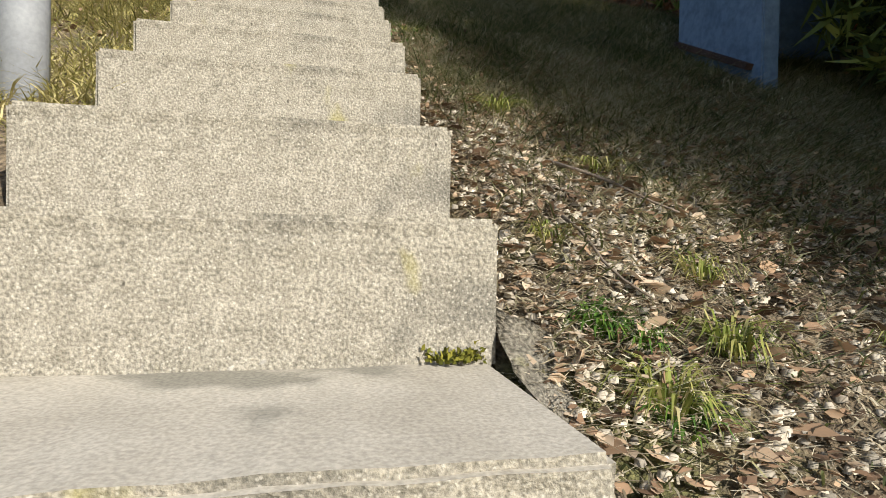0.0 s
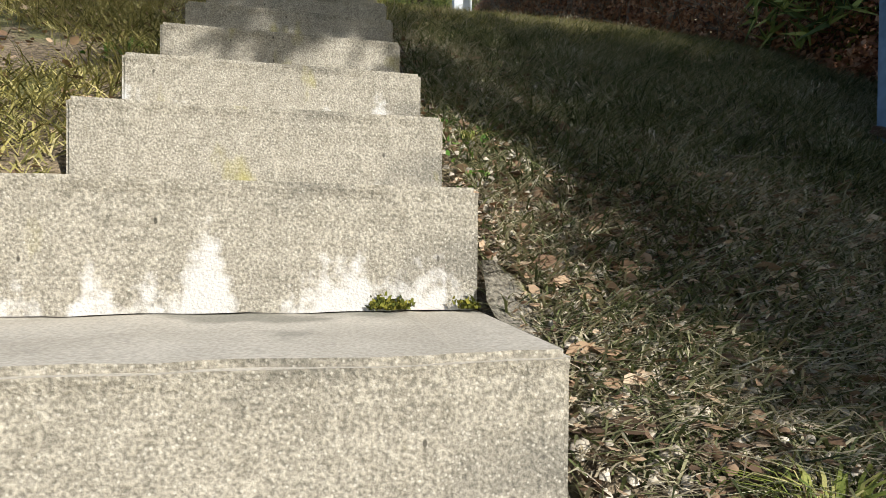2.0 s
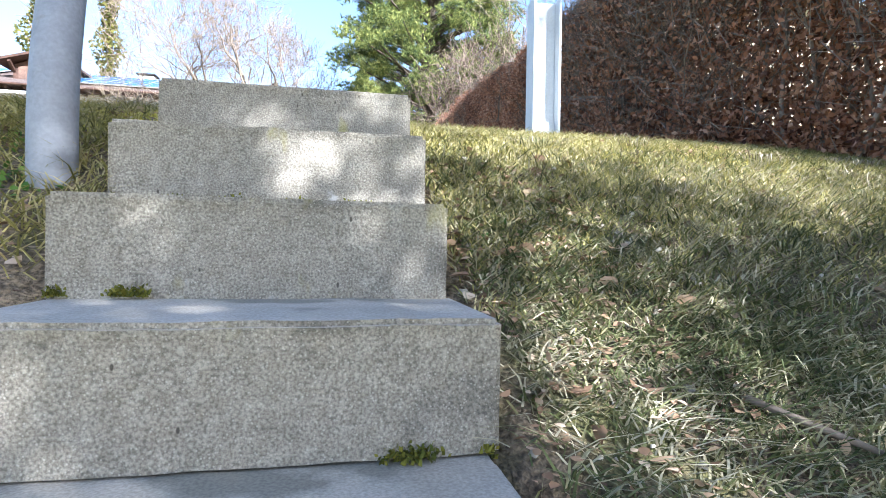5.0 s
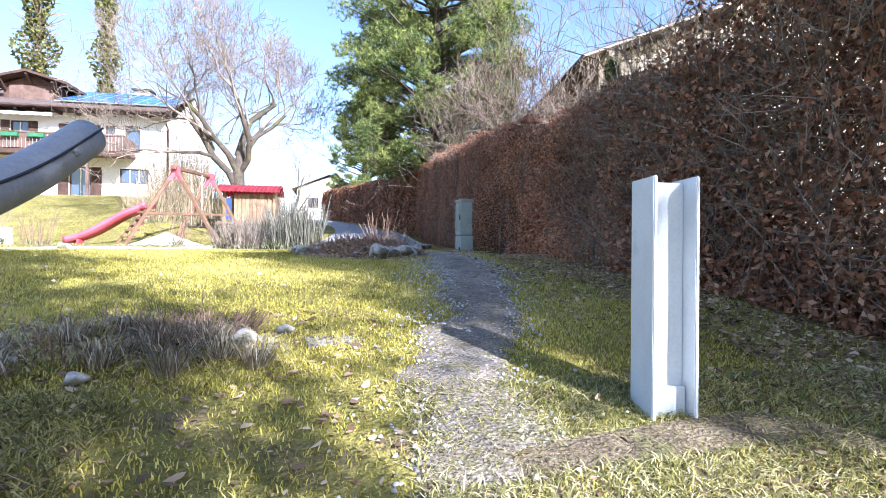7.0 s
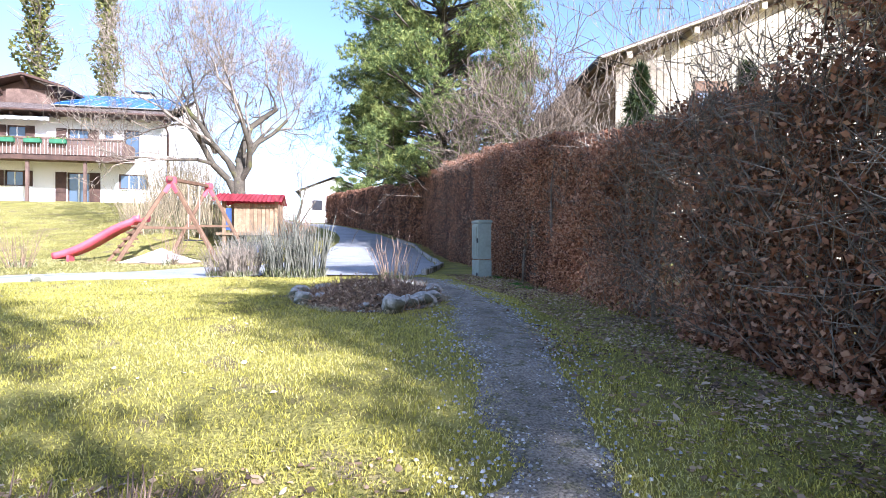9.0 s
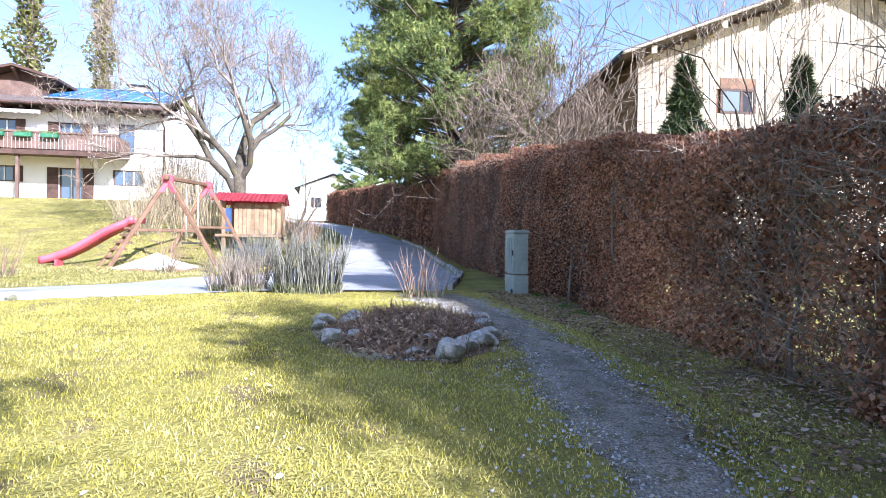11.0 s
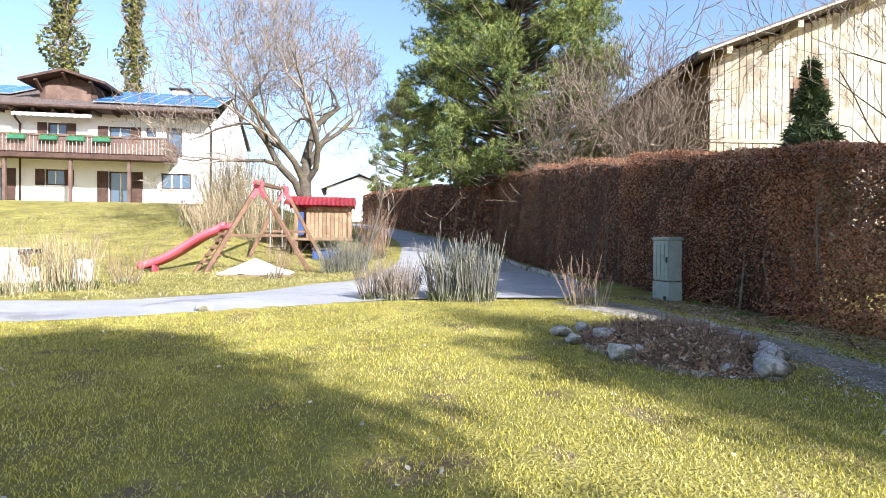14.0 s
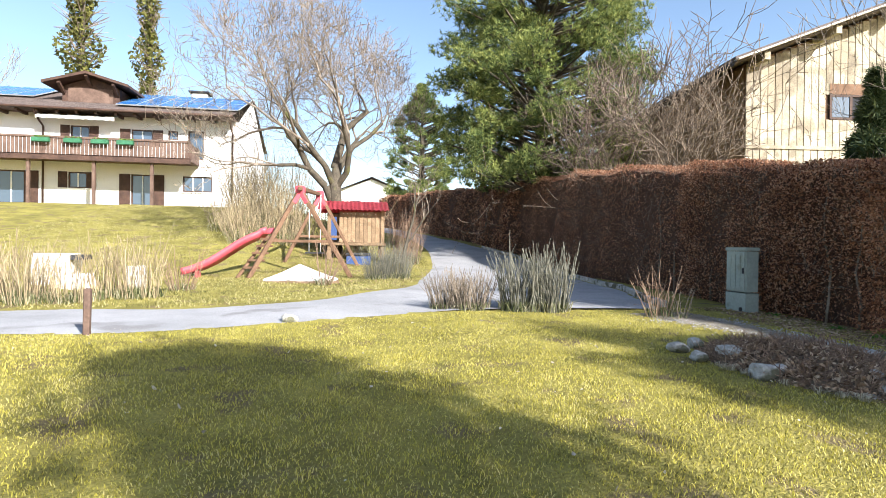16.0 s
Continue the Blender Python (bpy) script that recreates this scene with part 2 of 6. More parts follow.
M_TWIG = mat("twig_bark", (0.14, 0.108, 0.08), (0.32, 0.26, 0.20), 6, 0.9, 0.4, rnd=0.45)
M_REDTWIG = mat("reddish_stems", (0.17, 0.10, 0.07), (0.36, 0.25, 0.17), 6, 0.85, 0.3, rnd=0.4)
M_BARK = mat("tree_bark", (0.055, 0.044, 0.032), (0.13, 0.108, 0.078), 4, 0.95, 1.0, fine=30, c3=(0.14, 0.13, 0.05), c3_at=0.58, c3_scale=1.5, dist=0.03)
# dark brown that paints the shade deep inside the hedge
M_HCORE = mat("hedge_core_shade", (0.06, 0.032, 0.022), (0.14, 0.07, 0.042), 14, 0.95, 1.0, fine=60, dist=0.06)
M_GALV = mat("galvanised_steel", (0.25, 0.265, 0.285), (0.34, 0.355, 0.37), 7, 0.62, 0.08, metal=0.15, fine=90, grain=(0.92, 1.07), c3=(0.26, 0.25, 0.23), c3_at=0.62, c3_scale=9)
M_BEAM = mat("grey_coated_steel", (0.50, 0.53, 0.55), (0.60, 0.63, 0.64), 3, 0.5, 0.1, metal=0.1, fine=120, grain=(0.95, 1.04), c3=(0.47, 0.49, 0.49), c3_at=0.64, c3_scale=8)
M_CAB = mat("grey_green_plastic", (0.25, 0.29, 0.26), (0.31, 0.35, 0.31), 3, 0.6, 0.1, grain=(0.93, 1.06), c3=(0.21, 0.23, 0.19), c3_at=0.6, c3_scale=4)
M_RENDER = mat("white_render", (0.72, 0.71, 0.69), (0.80, 0.79, 0.77), 0.8, 0.95, 0.4, fine=40, dist=0.004)
M_DKWOOD = mat("dark_stained_wood", (0.045, 0.026, 0.02), (0.10, 0.056, 0.04), 3, 0.7, 0.4, fine=25)
M_BALC = mat("weathered_balcony_wood", (0.085, 0.052, 0.04), (0.19, 0.125, 0.095), 2, 0.85, 0.4, fine=30)
M_TILE = mat("brown_roof_tiles", (0.085, 0.065, 0.058), (0.14, 0.11, 0.10), 3, 0.75, 0.6, fine=14, dist=0.03)
M_SOLAR = mat("solar_glass", (0.03, 0.13, 0.36), (0.05, 0.19, 0.46), 1.5, 0.2, 0, spec=0.6)
M_ALU = mat("pale_aluminium", (0.6, 0.62, 0.64), (0.7, 0.72, 0.73), 5, 0.4, 0.0, metal=0.6)
M_WHITE = mat("white_paint", (0.72, 0.72, 0.70), (0.8, 0.8, 0.78), 3, 0.7, 0.1)
M_REDPL = mat("faded_red_plastic", (0.42, 0.055, 0.075), (0.55, 0.10, 0.12), 4, 0.45, 0.05, grain=(0.94, 1.05))
M_REDRF = mat("red_roofing", (0.36, 0.04, 0.055), (0.50, 0.085, 0.10), 4, 0.6, 0.3)
M_WOOD = mat("weathered_timber", (0.17, 0.11, 0.062), (0.31, 0.21, 0.125), 5, 0.85, 0.5, fine=40, orand=0.2)
M_PALEWOOD = mat("raw_larch_boards", (0.35, 0.30, 0.21), (0.50, 0.44, 0.33), 2, 0.85, 0.4, fine=22, c3=(0.27, 0.225, 0.16), c3_at=0.52, c3_scale=1.4, orand=0.22)
M_FASCIA = mat("pale_grey_fascia", (0.48, 0.44, 0.38), (0.62, 0.58, 0.52), 3, 0.8, 0.3, fine=25)
M_TANSTEM = mat("tan_stems", (0.22, 0.165, 0.095), (0.44, 0.355, 0.22), 5, 0.85, 0.2, rnd=0.45)
M_SHRUB = mat("dark_shrub_bark", (0.10, 0.075, 0.055), (0.23, 0.175, 0.13), 5, 0.9, 0.3, rnd=0.4)
M_BROWNLOG = mat("brown_posts", (0.11, 0.06, 0.035), (0.21, 0.12, 0.07), 4, 0.8, 0.4)
M_ROCK = mat("field_stone", (0.22, 0.205, 0.18), (0.50, 0.475, 0.43), 5, 0.9, 0.7, fine=40, c3=(0.10, 0.095, 0.06), c3_at=0.52, c3_scale=4, dist=0.01, rnd=0.25)
M_PEBBLE = mat("limestone_chips", (0.28, 0.24, 0.18), (0.50, 0.45, 0.36), 8, 0.9, 0.4, rnd=0.5)
M_TARP = mat("white_tarpaulin", (0.66, 0.64, 0.60), (0.76, 0.74, 0.70), 3, 0.6, 0.3)
M_BLUE = mat("blue_tarpaulin", (0.03, 0.06, 0.16), (0.05, 0.09, 0.22), 3, 0.5, 0.2)
M_BLUEWALL = mat("pale_blue_boards", (0.10, 0.16, 0.26), (0.15, 0.22, 0.33), 2.5, 0.8, 0.3, c3=(0.11, 0.17, 0.28), c3_at=0.58, c3_scale=3)
M_BLACK = mat("black_rubber", (0.02, 0.02, 0.022), (0.04, 0.04, 0.045), 5, 0.6, 0.1)
M_GREENBOX = mat("green_planter", (0.03, 0.12, 0.06), (0.05, 0.17, 0.09), 5, 0.6, 0.1)
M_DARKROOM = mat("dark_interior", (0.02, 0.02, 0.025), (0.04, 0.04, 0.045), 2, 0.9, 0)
M_GLASS = bpy.data.materials.new("window_glass")
M_GLASS.use_nodes = True
_g = M_GLASS.node_tree.nodes["Principled BSDF"]
_g.inputs["Base Color"].default_value = (0.07, 0.10, 0.14, 1)
_g.inputs["Roughness"].default_value, _g.inputs["Specular IOR Level"].default_value = 0.08, 1.0


# geometry helpers
rng = np.random.default_rng(7)


def mesh_of(name, verts, faces, material, smooth=False):
    """verts (n,3); faces a list of (m,3) or (m,4) index arrays."""
    me = bpy.data.meshes.new(name)
    verts = np.asarray(verts, dtype=np.float32)
    faces = [np.asarray(f, dtype=np.int32) for f in faces if len(f)]
    me.vertices.add(len(verts))
    me.vertices.foreach_set("co", verts.ravel())
    loops = np.concatenate([f.ravel() for f in faces])
    sizes = np.concatenate([np.full(len(f), f.shape[1], np.int32) for f in faces])
    starts = np.concatenate([[0], np.cumsum(sizes)[:-1]]).astype(np.int32)
    me.loops.add(len(loops))
    me.loops.foreach_set("vertex_index", loops)
    me.polygons.add(len(sizes))
    me.polygons.foreach_set("loop_start", starts)
    me.polygons.foreach_set("loop_total", sizes)
    if smooth:
        me.polygons.foreach_set("use_smooth", np.ones(len(sizes), bool))
    me.materials.append(material)
    me.update(calc_edges=True)
    me.validate()
    return me


def thing(name, loc, label, category, group="", kind=""):
    """A top-level Empty at the base of a thing."""
    e = new(name)
    e.location = loc
    e.empty_display_size = 0.1
    return tagged(e, label, category, group, kind)


def part(name, me, parent, label=""):
    """One mesh, in world coordinates, under a thing or under a part."""
    if isinstance(me, tuple):
        bm, m = me
        data = bpy.data.meshes.new(name)
        bm.to_mesh(data)
        bm.free()
        data.materials.append(m)
        me = data
    ob = new(name, me)
    ob.parent = parent
    if parent.type == "EMPTY":
        ob.matrix_parent_inverse = Matrix.Translation(parent.location).inverted()
    many = name in ("leaves", "far_leaves", "inner_foliage", "twig_tangle", "branchwork", "stem_mass", "shoot_growth", "needles", "foliage", "limbwork", "dead_growth", "withered_growth", "plants", "dry_tuft")
    return tagged(ob, label, kind="stuff" if many else "")


def bx(x0, x1, y0, y1, z0, z1, bevel=0.0, bm=None):
    bm = bm or bmesh.new()
    g = bmesh.ops.create_cube(bm, size=1, matrix=Matrix.LocRotScale(((x0 + x1) / 2, (y0 + y1) / 2, (z0 + z1) / 2), None, (abs(x1 - x0), abs(y1 - y0), abs(z1 - z0))))
    if bevel:
        es = list({e for v in g["verts"] for e in v.link_edges})
        bmesh.ops.bevel(bm, geom=es, offset=bevel, segments=2, affect="EDGES")
    return bm


def beam(p0, p1, w, h, bevel=0.0, bm=None):
    """A bar of section w x h from p0 to p1."""
    bm = bm or bmesh.new()
    a, b = Vector(p0), Vector(p1)
    q = (b - a).to_track_quat("Z", "X")
    g = bmesh.ops.create_cube(bm, size=1, matrix=Matrix.LocRotScale((a + b) / 2, q, (w, h, (b - a).length)))
    if bevel:
        es = list({e for v in g["verts"] for e in v.link_edges})
        bmesh.ops.bevel(bm, geom=es, offset=bevel, segments=1, affect="EDGES")
    return bm


def tube(points, radii, sides=12, bm=None, cap=True):
    """A round pipe along points."""
    bm = bm or bmesh.new()
    pts = [Vector(p) for p in points]
    rings = []
    up = Vector((0.3, 1, 0.1)).normalized()
    for i, p in enumerate(pts):
        d = (pts[min(i + 1, len(pts) - 1)] - pts[max(i - 1, 0)]).normalized()
        u = d.cross(up).normalized()
        v = d.cross(u)
        rings.append([bm.verts.new(p + radii[i] * (math.cos(k * 2 * math.pi / sides) * u + math.sin(k * 2 * math.pi / sides) * v)) for k in range(sides)])
    for a, b in zip(rings, rings[1:]):
        for k in range(sides):
            f = bm.faces.new((a[k], a[(k + 1) % sides], b[(k + 1) % sides], b[k]))
            f.smooth = True
    if cap:
        bm.faces.new(rings[0][::-1])
        bm.faces.new(rings[-1])
    return bm


def segs_mesh(name, p0, p1, r0, r1, material, sides=4):
    """Many tapered twigs at once."""
    p0, p1 = np.asarray(p0, float), np.asarray(p1, float)
    r0, r1 = np.broadcast_to(r0, len(p0)), np.broadcast_to(r1, len(p0))
    d = p1 - p0
    d /= np.linalg.norm(d, axis=1, keepdims=True) + 1e-9
    ref = np.where(np.abs(d[:, 2:3]) > 0.9, [[1.0, 0, 0]], [[0, 0, 1.0]])
    u = np.cross(d, ref)
    u /= np.linalg.norm(u, axis=1, keepdims=True)
    v = np.cross(d, u)
    a = np.arange(sides) * 2 * np.pi / sides
    ring = np.cos(a)[None, :, None] * u[:, None] + np.sin(a)[None, :, None] * v[:, None]
    vs = np.concatenate([p0[:, None] + ring * r0[:, None, None], p1[:, None] + ring * r1[:, None, None]], 1)
    n = len(p0)
    base = (np.arange(n) * 2 * sides)[:, None]
    k = np.arange(sides)
    k2 = (k + 1) % sides
    f = np.stack([base + k, base + k2, base + k2 + sides, base + k + sides], -1).reshape(-1, 4)
    return mesh_of(name, vs.reshape(-1, 3), [f], material, True)


def leaves_mesh(name, c, size, material, flat=0.0, aspect=0.6, outline=False):
    """Folded leaves at c; flat 0 any way, 1 lying."""
    c = np.asarray(c, float)
    n = len(c)
    size = np.broadcast_to(size, n)[:, None]
    d = rng.normal(size=(n, 3))
    d[:, 2] *= 1 - 0.85 * flat
    d /= np.linalg.norm(d, axis=1, keepdims=True)
    r = rng.normal(size=(n, 3))
    r[:, 2] *= 1 - 0.85 * flat
    s = np.cross(d, np.cross(d, r))
    s /= np.linalg.norm(s, axis=1, keepdims=True)
    w = np.cross(d, s)
    lift = size * rng.uniform(0.03, 0.14 if outline else 0.35, (n, 1))
    if outline:
        tw = rng.uniform(-1, 1, (n, 1))
        vs = np.stack([c - d * size / 2, c - d * size * 0.16 + s * size * aspect * 0.42 + w * lift, c + d * size * 0.2 + s * size * aspect * 0.4 + w * lift * 1.2, c + d * size / 2 + w * lift * tw, c + d * size * 0.2 - s * size * aspect * 0.4 + w * lift * 0.7, c - d * size * 0.16 - s * size * aspect * 0.42 + w * lift], 1)
        b = (np.arange(n) * 6)[:, None]
        return mesh_of(name, vs.reshape(-1, 3), [np.concatenate([b + [0, 1, 2], b + [0, 2, 3], b + [0, 3, 4], b + [0, 4, 5]])], material)
    vs = np.stack([c - d * size / 2, c + s * size * aspect / 2 + w * lift, c + d * size / 2 + w * lift * rng.uniform(-1, 1, (n, 1)), c - s * size * aspect / 2 + w * lift], 1)
    b = (np.arange(n) * 4)[:, None]
    tri = np.concatenate([b + [0, 1, 2], b + [0, 2, 3]])
    return mesh_of(name, vs.reshape(-1, 3), [tri], material)


def blades_mesh(name, root, height, width, material, lean=0.5):
    """Bent blades of grass: two pieces each."""
    root = np.asarray(root, float)
    n = len(root)
    h = np.broadcast_to(height, n)[:, None]
    a = rng.uniform(0, 2 * np.pi, n)
    s = np.stack([np.cos(a), np.sin(a), 0 * a], 1) * (np.broadcast_to(width, n)[:, None] / 2)
    b = rng.uniform(0, 2 * np.pi, n)
    l = np.stack([np.cos(b), np.sin(b), 0 * b], 1) * (h * lean * rng.uniform(0.2, 1.6, (n, 1)))
    up = np.array([[0, 0, 1.0]])
    mid = root + l * 0.35 + up * h * 0.6
    tip = root + l + up * h * rng.uniform(0.55, 1.0, (n, 1))
    vs = np.stack([root - s, root + s, mid + s * 0.8, mid - s * 0.8, tip], 1)
    k = (np.arange(n) * 5)[:, None]
    return mesh_of(name, vs.reshape(-1, 3), [k + [0, 1, 2, 3], k + [3, 2, 4]], material)


def rock_mesh(name, r, material, seed, squash=(1, 1, 0.7), sub=2):
    bm = bmesh.new()
    bmesh.ops.create_icosphere(bm, subdivisions=sub, radius=1)
    for v in bm.verts:
        k = 1 + 0.35 * noise.noise(v.co * 1.1 + Vector((seed * 7.3, seed, 0))) + 0.12 * noise.noise(v.co * 3 + Vector((0, seed * 3, 0)))
        v.co = Vector((v.co.x * squash[0], v.co.y * squash[1], v.co.z * squash[2])) * r * k
    for f in bm.faces:
        f.smooth = True
    return bm, material


# ground
STEP_Y = [-0.678, -0.337, 0.0, 0.35, 0.673, 1.024, 1.368, 1.715, 2.039, 2.366, 2.708, 3.051, 3.383, 3.732]
STEP_Z = [-3.161, -2.958, -2.76, -2.551, -2.356, -2.148, -1.953, -1.749, -1.545, -1.338, -1.127, -0.924, -0.713, -0.506]
GY = [-60, -12, -6, 3.3, 3.8, 4.15, 4.6, 5.5, 7.0, 8.6, 9.3, 12.5, 16, 19.7, 23, 30, 43, 60, 400]
GZ = [-12, -9.6, -6.585, -0.985, -0.70, -0.565, -0.435, -0.285, -0.10, 0.0, 0.035, 0.06, 0.10, 0.15, 0.33, 0.95, 2.1, 3.0, 8.0]
BY = [-60, 20, 22, 33, 36, 400]
BZ = [-99, 0.0, 0.45, 2.55, 2.87, 9.0]


def ground_z(x, y):
    x, y = np.asarray(x, float), np.asarray(y, float)
    z = np.interp(y, GY, GZ)
    left = np.clip((-3.0 - x) / 3.0, 0, 1)
    bank = np.maximum(np.interp(y, BY, BZ), z)
    z = z * (1 - left) + bank * left
    z = z + 0.025 * np.sin(1.7 * x + 0.6 * y) * np.cos(1.3 * y - 0.5 * x) * np.clip((np.abs(x) - 0.6) / 1.5, 0, 1)
    return z + 0.06 * np.clip((x - 1.9) / 1.5, 0, 1) * np.clip((4.5 - y) / 2, 0, 1)


def lines(lo, hi, fine_lo, fine_hi, step):
    a = list(np.arange(fine_lo, fine_hi, step))
    g, p = step, fine_hi
    while p < hi:
        a.append(p)
        g *= 1.25
        p += g
    a.append(hi)
    g, p = step, fine_lo
    while p > lo:
        g *= 1.25
        p -= g
        a.append(max(p, lo))
    return np.unique(np.round(a, 4))


gx, gy = lines(-400, 400, -9, 5, 0.14), lines(-60, 500, -2.5, 26, 0.14)
X, Y = np.meshgrid(gx, gy)
Z = ground_z(X, Y)
near_stairs = ((np.abs(X) < 0.62) & (Y < 3.62)) | ((np.abs(X) < 0.42) & (Y < 3.98))
Z = np.where(near_stairs, Z - 0.4, Z)
Z += (rng.random(Z.shape) - 0.5) * 0.012
idx = np.arange(X.size).reshape(X.shape)
quads = np.stack([idx[:-1, :-1], idx[:-1, 1:], idx[1:, 1:], idx[1:, :-1]], -1).reshape(-1, 4)
tagged(new("ground", mesh_of("ground", np.stack([X, Y, Z], -1).reshape(-1, 3), [quads], M_SOIL, True)), "winter lawn and grassy bank with bare earth patches", "ground", kind="structure")


def strip(name, left, right, lift, material, label, category, cross=8, ragged=0.0, skirt=0):
    """A surface between two edges, laid on the ground."""
    def dense(e):
        e = np.array(e, float)
        t = np.linspace(0, len(e) - 1, len(e) * 14)
        # Catmull-Rom through the points
        i = np.clip(t.astype(int), 0, len(e) - 2)
        f = (t - i)[:, None]
        p0, p1, p2, p3 = e[np.maximum(i - 1, 0)], e[i], e[i + 1], e[np.minimum(i + 2, len(e) - 1)]
        return 0.5 * (2 * p1 + (p2 - p0) * f + (2 * p0 - 5 * p1 + 4 * p2 - p3) * f * f + (3 * p1 - p0 - 3 * p2 + p3) * f ** 3)
    l, r = dense(left), dense(right)
    if ragged:
        n = len(l)
        wig = lambda: np.convolve(rng.normal(size=n + 4), np.ones(5) / 5, "valid")[:n, None] * ragged
        dirn = (r - l) / np.linalg.norm(r - l, axis=1, keepdims=True)
        l, r = l + dirn * wig(), r + dirn * wig()
    s = np.linspace(0, 1, cross)[None, :, None]
    p = l[:, None] * (1 - s) + r[:, None] * s
    crown = np.sin(np.linspace(0, np.pi, cross))[None, :] * 0.01
    z = ground_z(p[..., 0], p[..., 1]) + lift * np.where((s[..., 0] < 0.01) | (s[..., 0] > 0.99), 0.1, 1) + crown
    v = np.concatenate([p, z[..., None]], -1)
    if skirt:
        e = v[:, :1] if skirt < 0 else v[:, -1:]
        e = e - [0, 0, 0.3]
        v = np.concatenate([e, v] if skirt < 0 else [v, e], 1)
        cross += 1
    ix = np.arange(v.shape[0] * cross).reshape(v.shape[0], cross)
    q = np.stack([ix[:-1, :-1], ix[:-1, 1:], ix[1:, 1:], ix[1:, :-1]], -1).reshape(-1, 4)
    return tagged(new(name, mesh_of(name, v.reshape(-1, 3), [q], material, True)), label, category, kind="structure")


strip("road", [(-1.95, 13.1), (-1.88, 13.8), (-1.75, 16), (-1.4, 18.5), (-0.4, 23), (0.2, 30), (-0.5, 37), (-2.6, 43), (-6, 50)], [(1.4, 13.0), (1.6, 13.6), (2.3, 16), (2.75, 19.5), (3.0, 26), (2.4, 31.5), (1.3, 37), (-0.4, 43), (-4, 50)], 0.02, M_ROAD, "pale grey asphalt driveway climbing beside the hedge", "driveway")
strip("pavement", [(-30, 11.0), (-12, 11.3), (-6.3, 11.56), (-5.4, 11.66), (-4.25, 11.95), (-3.17, 12.37), (-1.9, 13.2), (-1.0, 14.2)], [(-30, 13.6), (-12, 13.7), (-7.4, 13.6), (-5.4, 13.5), (-4.2, 14.0), (-3.2, 14.9), (-1.9, 16.8), (-1.0, 19.0)], 0.012, M_ROAD, "pale asphalt footway branching off the driveway", "footway")
PL = [(0.3, 3.75), (0.4, 4.6), (0.5, 5.4), (0.75, 6.0), (0.9, 7.0), (1.05, 8.0), (1.2, 8.8), (1.2, 9.6), (1.15, 11), (0.7, 12.6)]
PR = [(0.75, 3.75), (0.85, 4.6), (0.95, 5.3), (1.2, 5.9), (1.45, 7.1), (1.65, 8.0), (1.72, 8.8), (1.6, 9.6), (1.7, 11), (1.6, 12.6)]
strip("footpath", PL, PR, 0.007, M_DIRT, "trodden earth and gravel footpath across the lawn", "path", 8, 0.09)

# stairs
stairs = thing("stairs", (0, -0.7, -3.3), "weathered cast concrete steps climbing the grassy bank", "stairs")
ys, zs = [STEP_Y[0] - 0.68, STEP_Y[0] - 0.34] + STEP_Y, [STEP_Z[0] - 0.41, STEP_Z[0] - 0.205] + STEP_Z


def step_mesh(i):
    bm = bmesh.new()
    w, d, h = 0.392 + 0.006 * math.sin(i * 2.3), 0.44, 0.206
    bmesh.ops.create_cube(bm, size=1, matrix=Matrix.LocRotScale((0, d / 2, h / 2), None, (2 * w, d, h)))
    bmesh.ops.bisect_plane(bm, geom=bm.verts[:] + bm.edges[:] + bm.faces[:], plane_co=(0, 0, h - 0.026), plane_no=(0, 0, 1))
    bmesh.ops.subdivide_edges(bm, edges=[e for e in bm.edges if abs(e.verts[0].co.x - e.verts[1].co.x) > 0.1], cuts=24, use_grid_fill=True)
    es = [e for e in bm.edges if all(v.co.z > h - 1e-4 and v.co.y < 1e-4 for v in e.verts) or (abs(abs(e.verts[0].co.x) - w) < 1e-4 and abs(abs(e.verts[1].co.x) - w) < 1e-4 and (all(v.co.y < 1e-4 for v in e.verts) or all(v.co.z > h - 1e-4 for v in e.verts)))]
    bmesh.ops.bevel(bm, geom=es, offset=0.009, segments=2, affect="EDGES")
    for v in bm.verts:
        if v.co.y < 0.02 and v.co.z > h - 0.02:
            v.co.y -= 0.003
        n = noise.noise(v.co * 9 + Vector((i * 5.1, 0, 0))) * 0.004 + noise.noise(v.co * 40 + Vector((0, i * 3.7, 0))) * 0.002
        v.co.y += n
        v.co.z += n * 0.6
    return bm


for i, (y_, z_) in enumerate(zip(ys, zs)):
    ob = part("step", (step_mesh(i), M_BLOOM if i in (7, 9, 10) else M_CONC), stairs)
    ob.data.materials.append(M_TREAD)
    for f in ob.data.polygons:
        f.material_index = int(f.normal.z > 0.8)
    ob.matrix_parent_inverse = Matrix.Translation(stairs.location).inverted()
    ob.location = (0.006 * math.sin(i * 1.7), y_, z_ - 0.206)

# moss at the feet of some risers
mp = []
for k, x0, x1 in ((1, 0.25, 0.38), (3, 0.05, 0.35), (5, 0.2, 0.38), (7, 0.28, 0.4), (10, 0.2, 0.39), (12, -0.39, 0.3), (4, -0.1, 0.3), (8, 0.1, 0.39), (11, -0.38, -0.2)):
    n = int(3000 * (x1 - x0))
    u = rng.uniform(x0, x1, n)
    keep = np.sin(u * 40 + k) + rng.normal(size=n) * 0.4 > 0.2
    u = u[keep]
    mp.append(np.stack([u, np.full(len(u), STEP_Y[k]) - np.abs(rng.normal(0, 0.012, len(u))), STEP_Z[k - 1] + 0.004 + np.abs(rng.normal(0, 0.008, len(u)))], 1))
mp = np.concatenate(mp)
tagged(new("moss", blades_mesh("moss", mp, rng.uniform(0.004, 0.013, len(mp)), 0.006, M_MOSS, 0.9)), "yellow-green moss along the feet of the steps", "moss", kind="stuff")


